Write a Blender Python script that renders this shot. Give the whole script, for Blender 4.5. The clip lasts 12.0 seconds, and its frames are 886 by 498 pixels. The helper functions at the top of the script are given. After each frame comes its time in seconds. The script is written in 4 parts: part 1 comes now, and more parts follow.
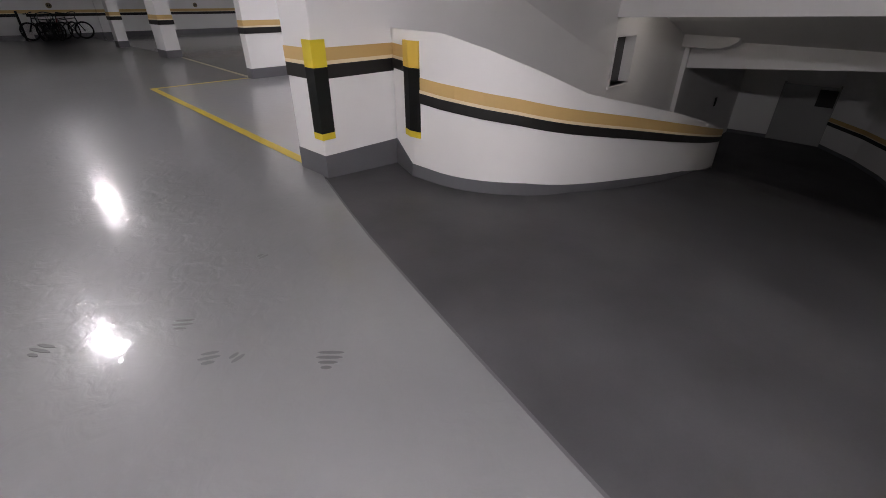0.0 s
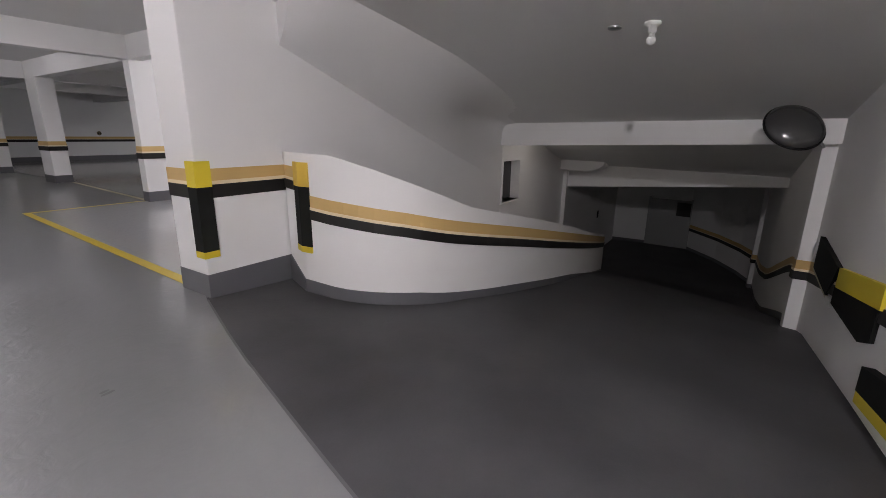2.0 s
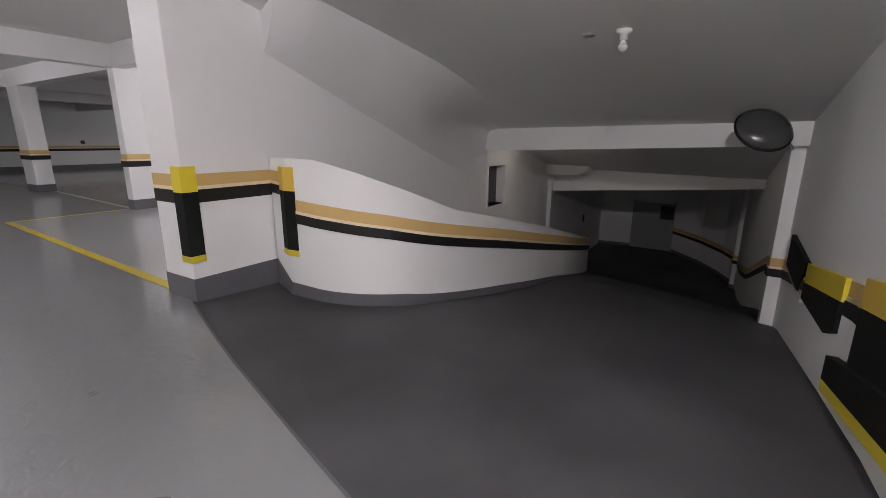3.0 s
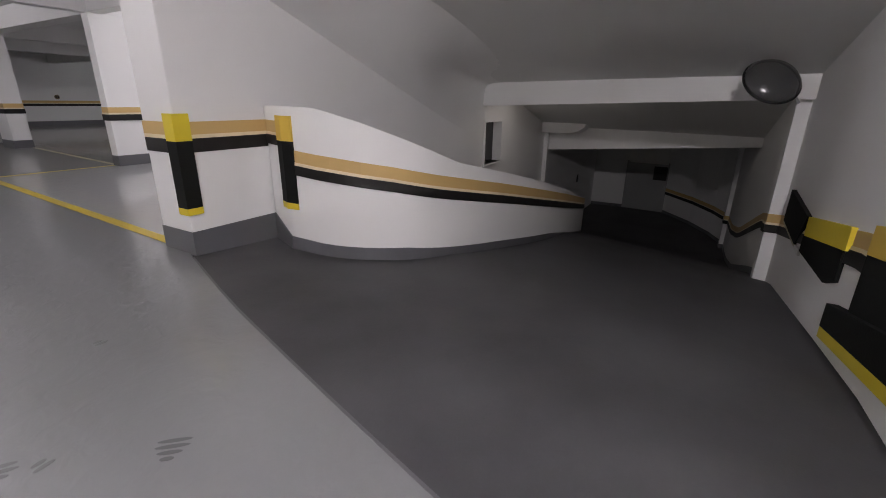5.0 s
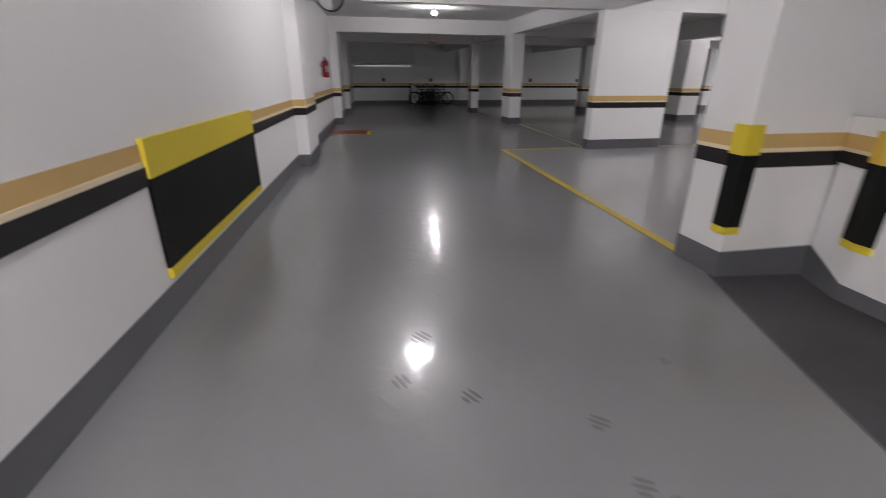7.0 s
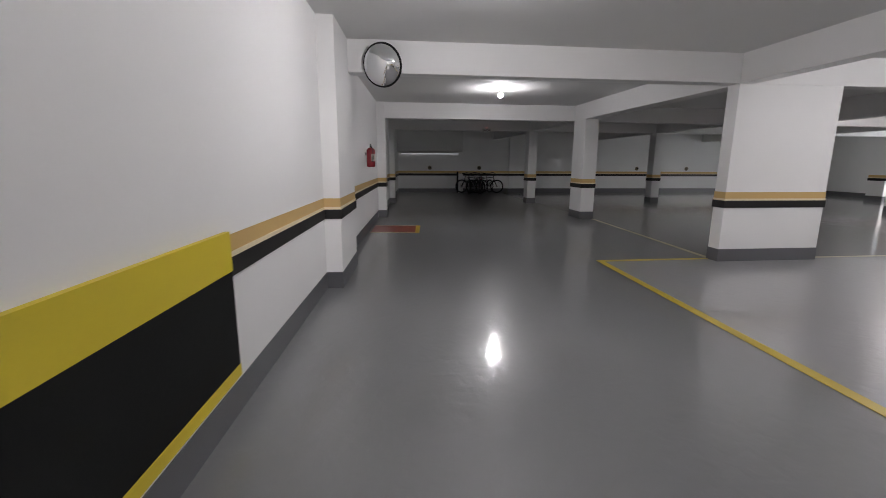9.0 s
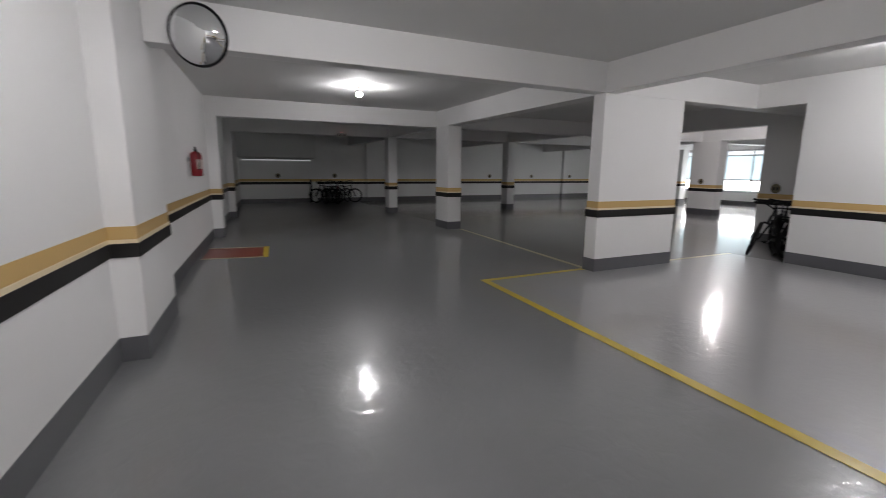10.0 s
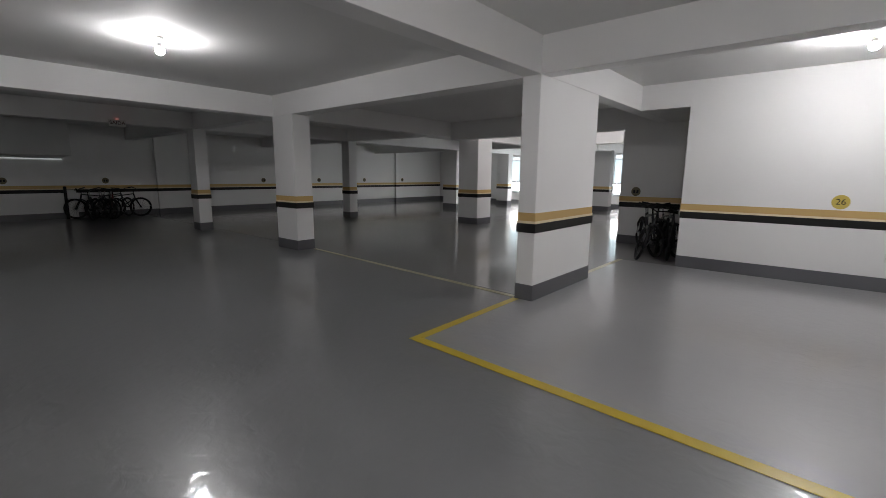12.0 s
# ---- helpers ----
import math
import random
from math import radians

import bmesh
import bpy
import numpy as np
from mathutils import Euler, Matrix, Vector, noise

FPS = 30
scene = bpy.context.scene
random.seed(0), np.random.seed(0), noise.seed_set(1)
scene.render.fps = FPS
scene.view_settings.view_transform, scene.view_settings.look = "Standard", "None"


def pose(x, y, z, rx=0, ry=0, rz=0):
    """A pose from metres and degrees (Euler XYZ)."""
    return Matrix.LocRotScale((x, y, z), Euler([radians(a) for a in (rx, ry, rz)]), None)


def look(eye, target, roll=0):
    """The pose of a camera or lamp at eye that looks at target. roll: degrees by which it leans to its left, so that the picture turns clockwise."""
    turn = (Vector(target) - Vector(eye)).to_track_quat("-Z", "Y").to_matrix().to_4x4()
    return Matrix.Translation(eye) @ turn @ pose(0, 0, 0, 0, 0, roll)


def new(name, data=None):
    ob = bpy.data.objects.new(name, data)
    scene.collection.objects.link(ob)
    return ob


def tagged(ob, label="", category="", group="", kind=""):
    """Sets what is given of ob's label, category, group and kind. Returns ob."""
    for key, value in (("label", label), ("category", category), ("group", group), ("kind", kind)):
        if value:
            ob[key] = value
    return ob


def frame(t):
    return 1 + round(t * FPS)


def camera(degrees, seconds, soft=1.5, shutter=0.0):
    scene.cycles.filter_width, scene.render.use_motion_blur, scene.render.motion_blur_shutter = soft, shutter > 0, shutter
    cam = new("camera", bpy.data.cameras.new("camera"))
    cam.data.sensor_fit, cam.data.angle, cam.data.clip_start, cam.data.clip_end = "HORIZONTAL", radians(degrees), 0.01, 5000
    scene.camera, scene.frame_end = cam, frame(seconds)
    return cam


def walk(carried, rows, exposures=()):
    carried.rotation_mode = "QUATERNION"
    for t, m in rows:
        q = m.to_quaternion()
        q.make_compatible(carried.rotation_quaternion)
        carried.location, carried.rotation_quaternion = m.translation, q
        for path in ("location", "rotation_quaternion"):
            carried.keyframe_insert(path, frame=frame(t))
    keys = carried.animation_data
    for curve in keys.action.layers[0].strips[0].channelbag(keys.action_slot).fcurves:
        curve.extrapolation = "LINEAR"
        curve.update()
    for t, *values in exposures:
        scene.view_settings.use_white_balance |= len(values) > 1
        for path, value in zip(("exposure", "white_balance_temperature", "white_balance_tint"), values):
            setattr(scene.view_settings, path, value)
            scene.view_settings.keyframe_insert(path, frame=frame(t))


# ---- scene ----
cam = camera(90.7, 12.0, 0.75, 0.4)
PATH = [
    (0, (-4.241, -9.519, 1.416), (-2.985, -8.315, 0.431), 0.1),
    (0.5, (-4.135, -9.609, 1.454), (-2.883, -8.404, 0.464), -0.7),
    (1, (-4.077, -9.69, 1.442), (-2.634, -8.552, 0.652), -0.1),
    (1.5, (-4.056, -9.674, 1.418), (-2.455, -8.595, 0.896), 1.0),
    (2, (-4.061, -9.695, 1.378), (-2.443, -8.634, 0.872), 0.7),
    (2.5, (-4.106, -9.735, 1.377), (-2.468, -8.694, 0.892), 0.5),
    (3, (-4.108, -9.784, 1.354), (-2.459, -8.758, 0.878), 0.3),
    (3.5, (-4.099, -9.745, 1.308), (-2.441, -8.74, 0.817), 0.1),
    (5.3, (-4.202, -9.625, 1.261), (-2.594, -8.647, 0.584), 0.6),
    (5.5, (-4.325, -9.564, 1.313), (-2.795, -8.495, 0.593), 0.6),
    (6, (-4.554, -9.396, 1.326), (-3.408, -7.933, 0.587), 0.5),
    (6.5, (-4.779, -9.152, 1.367), (-4.062, -7.44, 0.623), 0.3),
    (7, (-4.899, -8.76, 1.454), (-4.536, -6.936, 0.718), 0.3),
    (7.5, (-5.021, -8.22, 1.515), (-4.931, -6.321, 0.893), 0.4),
    (9.3, (-5.035, -5.826, 1.502), (-4.718, -3.887, 1.131), 0.4),
    (9.5, (-5.014, -5.606, 1.513), (-4.545, -3.697, 1.147), 0.4),
    (10, (-4.931, -4.999, 1.528), (-4.093, -3.218, 1.175), 0.5),
    (10.5, (-4.912, -4.421, 1.538), (-3.748, -2.832, 1.193), 0.6),
    (11, (-4.818, -3.76, 1.527), (-3.385, -2.407, 1.191), 0.9),
    (11.5, (-4.793, -3.146, 1.514), (-3.306, -1.851, 1.18), 0.7),
    (12, (-4.657, -2.551, 1.521), (-3.159, -1.268, 1.189), 0.5),
]
EXPOSURES = [(0.0, 0.84, 6500, 17), (3.5, 0.88, 6500, 16), (5.5, 0.84, 6500, 17), (6.1, 0.84, 6500, 17), (6.6, 0.54, 6500, 16), (7.5, 0.74, 6500, 15), (9.5, 0.49, 6500, 12), (12.0, 0.38, 6500, 10)]
walk(cam, [(t, look(eye, target, roll)) for t, eye, target, roll in PATH], EXPOSURES)

# ---------------------------------------------------------------- light
world = bpy.data.worlds.new("sky")
scene.world = world
world.use_nodes = True
wn = world.node_tree.nodes
sky = wn.new("ShaderNodeTexSky")
sky.sky_type, sky.sun_disc = "NISHITA", False
sky.sun_elevation, sky.sun_rotation = radians(45), radians(290)
world.node_tree.links.new(sky.outputs[0], wn["Background"].inputs[0])
wn["Background"].inputs[1].default_value = 0.07
sun = new("sun", bpy.data.lights.new("sun", "SUN"))
sun.data.energy, sun.data.angle, sun.data.color = 4.0, radians(0.6), (1, 0.97, 0.92)
sun.matrix_world = look((-24, 22, 46), (20, 6, 0))
window_light = new("window_daylight", bpy.data.lights.new("window_daylight", "AREA"))
window_light.data.shape, window_light.data.size, window_light.data.size_y = "RECTANGLE", 7.2, 0.5
window_light.data.energy, window_light.data.color = 95, (1.0, 0.97, 0.96)
window_light.matrix_world = look((17.35, 7.75, 0.95), (0, 7.75, 1.35))
LAMP_POWER = 870.0

# ---------------------------------------------------------------- materials


def paint(name, color, rough=0.6, stain=0.08, grain=0.02, bump=0.08, scale=1.0, metal=0.0, coat=0.0, coat_rough=0.1, rough_var=0.08, wave=0.0, spec=0.5):
    """A procedural surface: base colour with large stains and fine grain, uneven gloss and fine relief."""
    m = bpy.data.materials.new(name)
    m.use_nodes = True
    nt = m.node_tree
    b = nt.nodes["Principled BSDF"]
    co = nt.nodes.new("ShaderNodeTexCoord")
    big = nt.nodes.new("ShaderNodeTexNoise")
    big.inputs["Scale"].default_value, big.inputs["Detail"].default_value = 0.9 * scale, 5
    fine = nt.nodes.new("ShaderNodeTexNoise")
    fine.inputs["Scale"].default_value, fine.inputs["Detail"].default_value = 70 * scale, 3
    for n in (big, fine):
        nt.links.new(co.outputs["Object"], n.inputs["Vector"])
    mix = nt.nodes.new("ShaderNodeMath")
    mix.operation = "MULTIPLY_ADD"
    nt.links.new(big.outputs["Fac"], mix.inputs[0])
    mix.inputs[1].default_value = 2 * stain
    mix.inputs[2].default_value = 1 - stain
    mix2 = nt.nodes.new("ShaderNodeMath")
    mix2.operation = "MULTIPLY_ADD"
    nt.links.new(fine.outputs["Fac"], mix2.inputs[0])
    mix2.inputs[1].default_value = 2 * grain
    nt.links.new(mix.outputs[0], mix2.inputs[2])
    tint = nt.nodes.new("ShaderNodeVectorMath")
    tint.operation = "SCALE"
    tint.inputs[0].default_value = color
    nt.links.new(mix2.outputs[0], tint.inputs["Scale"])
    nt.links.new(tint.outputs[0], b.inputs["Base Color"])
    r = nt.nodes.new("ShaderNodeMath")
    r.operation = "MULTIPLY_ADD"
    nt.links.new(big.outputs["Fac"], r.inputs[0])
    r.inputs[1].default_value = 2 * rough_var
    r.inputs[2].default_value = rough - rough_var
    nt.links.new(r.outputs[0], b.inputs["Roughness"])
    b.inputs["Metallic"].default_value = metal
    b.inputs["Specular IOR Level"].default_value = spec
    b.inputs["Coat Weight"].default_value = coat
    b.inputs["Coat Roughness"].default_value = coat_rough
    b.inputs["Coat IOR"].default_value = 1.5
    bp = nt.nodes.new("ShaderNodeBump")
    bp.inputs["Strength"].default_value, bp.inputs["Distance"].default_value = bump, 0.01
    nt.links.new(fine.outputs["Fac"], bp.inputs["Height"])
    out = bp
    if wave:
        slow = nt.nodes.new("ShaderNodeTexNoise")
        slow.inputs["Scale"].default_value, slow.inputs["Detail"].default_value = 8.0, 3.5
        slow.inputs["Distortion"].default_value = 0.7
        nt.links.new(co.outputs["Object"], slow.inputs["Vector"])
        bp2 = nt.nodes.new("ShaderNodeBump")
        bp2.inputs["Strength"].default_value, bp2.inputs["Distance"].default_value = wave, 0.02
        nt.links.new(slow.outputs["Fac"], bp2.inputs["Height"])
        nt.links.new(bp.outputs[0], bp2.inputs["Normal"])
        out = bp2
    nt.links.new(out.outputs[0], b.inputs["Normal"])
    if coat:
        nt.links.new(out.outputs[0], b.inputs["Coat Normal"])
    return m


def glow(name, color, strength):
    m = bpy.data.materials.new(name)
    m.use_nodes = True
    b = m.node_tree.nodes["Principled BSDF"]
    b.inputs["Base Color"].default_value = (0.9, 0.9, 0.9, 1)
    b.inputs["Emission Color"].default_value = (*color, 1)
    b.inputs["Emission Strength"].default_value = strength
    return m


def glass(name, color, rough):
    m = bpy.data.materials.new(name)
    m.use_nodes = True
    b = m.node_tree.nodes["Principled BSDF"]
    b.inputs["Base Color"].default_value = (*color, 1)
    b.inputs["Roughness"].default_value = rough
    b.inputs["Transmission Weight"].default_value = 1.0
    b.inputs["IOR"].default_value = 1.1
    return m


WHITE = paint("white_wall_paint", (0.82, 0.815, 0.81), 0.55, 0.035, 0.012, 0.06)
CEILING = paint("ceiling_paint", (0.75, 0.75, 0.74), 0.75, 0.05, 0.015, 0.06)
TAN = paint("ochre_paint", (0.60, 0.40, 0.155), 0.45, 0.06, 0.02, 0.04)
CREAM = paint("cream_trim", (0.80, 0.68, 0.48), 0.45, 0.04, 0.02, 0.03)
BLACK = paint("black_paint", (0.012, 0.011, 0.011), 0.5, 0.10, 0.05, 0.05, spec=0.3)
GREYBASE = paint("grey_baseboard_epoxy", (0.115, 0.115, 0.125), 0.38, 0.08, 0.03, 0.05)
AISLE = paint("grey_epoxy_floor", (0.188, 0.189, 0.196), 0.33, 0.16, 0.015, 0.02, 1.0, 0, 0.72, 0.080, 0.06, 0.20, 0.45)
BAY = paint("light_grey_epoxy_floor", (0.335, 0.335, 0.342), 0.33, 0.12, 0.015, 0.02, 1.0, 0, 0.72, 0.080, 0.06, 0.20, 0.45)
# darker and glossier grey than the near bay floor
FARBAY = paint("darker_grey_epoxy_floor", (0.215, 0.209, 0.211), 0.38, 0.16, 0.015, 0.02, 1.0, 0, 0.90, 0.055, 0.06, 0.12, 0.35)
RAMPMAT = paint("dark_ramp_epoxy", (0.058, 0.057, 0.061), 0.60, 0.9, 0.06, 0.08, 1.2, 0, 0.06, 0.30, 0.10, 0.08, 0.2)
YELLOW = paint("yellow_road_paint", (0.55, 0.40, 0.03), 0.35, 0.10, 0.03, 0.04)
FOAMY = paint("yellow_foam", (0.68, 0.53, 0.03), 0.55, 0.05, 0.03, 0.08)
FOAMO = paint("orange_foam", (0.70, 0.47, 0.07), 0.55, 0.06, 0.03, 0.08)
FOAMK = paint("black_foam", (0.006, 0.0065, 0.006), 0.75, 0.08, 0.05, 0.12, spec=0.2)
RED = paint("red_paint", (0.22, 0.035, 0.02), 0.35, 0.10, 0.03, 0.04)
EXTRED = paint("red_enamel", (0.27, 0.012, 0.02), 0.25, 0.04, 0.01, 0.02)
PALE = paint("pale_line_paint", (0.42, 0.38, 0.24), 0.4, 0.15, 0.05, 0.04)
PLASTIC = paint("white_plastic", (0.72, 0.72, 0.70), 0.4, 0.03, 0.01, 0.02)
RUBBER = paint("black_rubber", (0.010, 0.010, 0.011), 0.6, 0.08, 0.05, 0.1, spec=0.2)
STEEL = paint("dull_steel", (0.35, 0.35, 0.36), 0.35, 0.06, 0.03, 0.03, 1, 0.9)
DARKSTEEL = paint("dark_steel", (0.05, 0.05, 0.052), 0.4, 0.06, 0.03, 0.03, 1, 0.6)
ALU = paint("white_aluminium", (0.62, 0.64, 0.66), 0.4, 0.04, 0.02, 0.02)
GREYDOOR = paint("grey_door_paint", (0.30, 0.30, 0.30), 0.5, 0.06, 0.02, 0.04)
FAINT = paint("faint_scuff", (0.105, 0.105, 0.11), 0.40, 0.2, 0.08, 0.05)
# the sign yellow with shade worked into its colour
SIGNSHADE = paint("shaded_yellow_sign", (0.16, 0.13, 0.07), 0.5, 0.1, 0.04, 0.02)
MARK = paint("dark_scuff", (0.082, 0.082, 0.087), 0.45, 0.2, 0.08, 0.05)
MIRROR = paint("mirror_silver", (0.86, 0.87, 0.88), 0.03, 0.0, 0.0, 0.0, 1, 1.0, rough_var=0.0)
DARKGLASS = paint("dark_window_glass", (0.03, 0.03, 0.032), 0.12, 0.1, 0.02, 0.01)
BACKSHELL = paint("dark_grey_plastic", (0.10, 0.10, 0.102), 0.20, 0.06, 0.02, 0.02, 1, 0.5)
PALELABEL = paint("pale_label", (0.50, 0.38, 0.34), 0.4, 0.3, 0.1, 0.01, 8.0)
SIGNDARK = paint("dark_red_letters", (0.07, 0.02, 0.02), 0.5)
SIGNY = paint("yellow_sign", (0.56, 0.43, 0.09), 0.4, 0.04, 0.02, 0.02)
FILM = glass("frosted_blue_glass", (0.72, 0.90, 0.94), 0.35)
CLEAR = glass("clear_glass", (0.95, 0.98, 0.98), 0.02)
LAMPGLOW = glow("lit_bulb", (1.0, 0.985, 1.0), LAMP_POWER)
LAMPMID = glow("lit_bulb_aisle", (1.0, 0.985, 1.0), 0.56 * LAMP_POWER)
LAMPLOW = glow("lit_bulb_weak", (1.0, 0.985, 1.0), 0.68 * LAMP_POWER)
LAMPBAY = glow("lit_bulb_bay", (1.0, 0.985, 1.0), 0.76 * LAMP_POWER)
LAMPBIG = glow("lit_bulb_ramp_head", (1.0, 0.978, 0.980), 2.45 * LAMP_POWER)
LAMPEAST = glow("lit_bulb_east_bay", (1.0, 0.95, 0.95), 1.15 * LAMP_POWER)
# fill light for the wall past the ramp beam
FILLRAMP = glow("fill_bulb_ramp_bend", (1.0, 0.92, 0.82), 0.035 * LAMP_POWER)
TUBEGLOW = glow("dim_tube", (0.95, 1.0, 0.98), 0.22)
SIGNGLOW = glow("sign_red_led", (1.0, 0.25, 0.2), 0.5)
CONCRETE = paint("outside_concrete", (0.72, 0.75, 0.78), 0.8, 0.06, 0.03, 0.1)

# ---------------------------------------------------------------- mesh helpers


def mesh_from(name, bm, mat):
    bmesh.ops.recalc_face_normals(bm, faces=bm.faces)
    me = bpy.data.meshes.new(name)
    bm.to_mesh(me)
    bm.free()
    me.materials.append(mat)
    return me


def part(name, bm, mat, parent=None, label=""):
    """One mesh object, under a thing or a part if one is given."""
    ob = new(name, mesh_from(name, bm, mat))
    if parent is not None:
        ob.parent = parent
    return tagged(ob, label)


def thing(name, label, category, at=(0, 0, 0), rz=0.0, group="", kind=""):
    ob = new(name)
    ob.empty_display_size = 0.1
    ob.matrix_world = pose(*at, 0, 0, rz)
    return tagged(ob, label, category, group, kind)


def solid(name, bm, mat, label, category, group="", kind=""):
    return tagged(part(name, bm, mat), label, category, group, kind)


def box(x0, x1, y0, y1, z0, z1, bevel=0.0, bm=None):
    bm = bm or bmesh.new()
    vs = bmesh.ops.create_cube(bm, size=1.0)["verts"]
    for v in vs:
        v.co = Vector((x0 + (v.co.x + 0.5) * (x1 - x0), y0 + (v.co.y + 0.5) * (y1 - y0), z0 + (v.co.z + 0.5) * (z1 - z0)))
    if bevel:
        es = list({e for v in vs for e in v.link_edges})
        bmesh.ops.bevel(bm, geom=es, offset=bevel, segments=2, affect="EDGES", profile=0.6)
    return bm


def prism(points, z0, z1, bm=None):
    """A flat polygon given thickness from z0 to z1."""
    bm = bm or bmesh.new()
    lo = [bm.verts.new((x, y, z0)) for x, y in points]
    hi = [bm.verts.new((x, y, z1)) for x, y in points]
    n = len(points)
    bm.faces.new(lo[::-1])
    bm.faces.new(hi)
    for i in range(n):
        bm.faces.new((lo[i], lo[(i + 1) % n], hi[(i + 1) % n], hi[i]))
    return bm


def offset_line(points, d):
    """The polyline moved d to its left, with mitred corners."""
    out = []
    n = len(points)
    for i in range(n):
        p = Vector(points[i])
        dirs = []
        if i > 0:
            dirs.append((p - Vector(points[i - 1])).normalized())
        if i < n - 1:
            dirs.append((Vector(points[i + 1]) - p).normalized())
        normals = [Vector((-v.y, v.x)) for v in dirs]
        m = sum(normals, Vector((0, 0))).normalized()
        out.append(p + m * d / max(0.4, m.dot(normals[0])))
    return out


def ribbon(points, lo, hi, d0, d1, bm=None):
    """A strip that stands along a polyline, from lo to hi (numbers, or one a point), from d0 to d1 to its left."""
    bm = bm or bmesh.new()
    n = len(points)
    lo = [lo] * n if isinstance(lo, (int, float)) else lo
    hi = [hi] * n if isinstance(hi, (int, float)) else hi
    a, b = offset_line(points, d0), offset_line(points, d1)
    rings = [[bm.verts.new((*a[i], lo[i])), bm.verts.new((*b[i], lo[i])), bm.verts.new((*b[i], hi[i])), bm.verts.new((*a[i], hi[i]))] for i in range(n)]
    for r, s in zip(rings, rings[1:]):
        for k in range(4):
            bm.faces.new((r[k], r[(k + 1) % 4], s[(k + 1) % 4], s[k]))
    bm.faces.new(rings[0][::-1])
    bm.faces.new(rings[-1])
    return bm


def tube(points, r, sides=8, bm=None, closed=False):
    """A round bar along points in space."""
    bm = bm or bmesh.new()
    pts = [Vector(p) for p in points]
    n = len(pts)
    rings = []
    for i, p in enumerate(pts):
        before = pts[i - 1] if (i or closed) else p
        after = pts[(i + 1) % n] if (i < n - 1 or closed) else p
        t = (after - before).normalized()
        u = t.cross(Vector((0, 0, 1)))
        u = (t.cross(Vector((0, 1, 0))) if u.length < 0.1 else u).normalized()
        v = t.cross(u)
        rings.append([bm.verts.new(p + r * (math.cos(2 * math.pi * k / sides) * u + math.sin(2 * math.pi * k / sides) * v)) for k in range(sides)])
    pairs = list(zip(rings, rings[1:])) + ([(rings[-1], rings[0])] if closed else [])
    for a, b in pairs:
        for k in range(sides):
            bm.faces.new((a[k], a[(k + 1) % sides], b[(k + 1) % sides], b[k]))
    if not closed:
        bm.faces.new(rings[0][::-1])
        bm.faces.new(rings[-1])
    return bm


def lathe(profile, sides=24, bm=None, m=None):
    """A turned form round z from (radius, z) pairs, moved by m."""
    bm = bm or bmesh.new()
    m = m or Matrix()
    rings = [[bm.verts.new(m @ Vector((r * math.cos(2 * math.pi * k / sides), r * math.sin(2 * math.pi * k / sides), z))) for k in range(sides)] for r, z in profile]
    for a, b in zip(rings, rings[1:]):
        for k in range(sides):
            bm.faces.new((a[k], a[(k + 1) % sides], b[(k + 1) % sides], b[k]))
    bm.faces.new(rings[0][::-1])
    bm.faces.new(rings[-1])
    return bm


def soften(ob, degrees=35):
    """Smooth shading with the folds past an angle kept sharp."""
    bm = bmesh.new()
    bm.from_mesh(ob.data)
    for f in bm.faces:
        f.smooth = True
    for e in bm.edges:
        e.smooth = len(e.link_faces) == 2 and e.calc_face_angle(0) < radians(degrees)
    bm.to_mesh(ob.data)
    bm.free()
    return ob


def smooth(ob):
    for p in ob.data.polygons:
        p.use_smooth = True
    return ob


def lettering(name, text, size, m, mat, parent, label=""):
    cu = bpy.data.curves.new(name, "FONT")
    cu.body, cu.size, cu.extrude, cu.align_x, cu.align_y = text, size, 0.002, "CENTER", "CENTER"
    cu.materials.append(mat)
    ob = new(name, cu)
    ob.parent = parent
    ob.matrix_basis = m
    return tagged(ob, label)


# heights of the painted stripe round the garage
TAN1, TAN0, CRM0, BLK0, BASE1 = 1.085, 0.985, 0.955, 0.845, 0.20


def stripes(parent, points, base=True, floor=0.0, sink=0.0):
    """The ochre, cream and black stripe and the grey baseboard along a wall line; the wall's face is on the line, the room to its left."""
    n = len(points)
    f = [floor] * n if isinstance(floor, (int, float)) else floor

    def at(z):
        return [v + z for v in f]
    part("ochre_stripe", ribbon(points, at(TAN0), at(TAN1), -0.004, 0.003), TAN, parent, "ochre painted stripe")
    part("cream_trim", ribbon(points, at(CRM0), at(TAN0), -0.004, 0.010), CREAM, parent, "thin cream trim")
    part("black_strip", ribbon(points, at(BLK0), at(CRM0), -0.004, 0.014), BLACK, parent, "black rubbing strip")
    if base:
        part("baseboard", ribbon(points, at(-sink), at(BASE1), -0.004, 0.005), GREYBASE, parent, "grey epoxy baseboard")


def ring_of(x0, x1, y0, y1):
    return [(x0, y0), (x0, y1), (x1, y1), (x1, y0), (x0, y0)]


def closed_ribbon(x0, x1, y0, y1, z0, z1, d):
    """A band round a rectangular column, d proud of it."""
    bm = bmesh.new()
    box(x0 - d, x1 + d, y0 - d, y1 + d, z0, z1, 0.0, bm)
    return bm


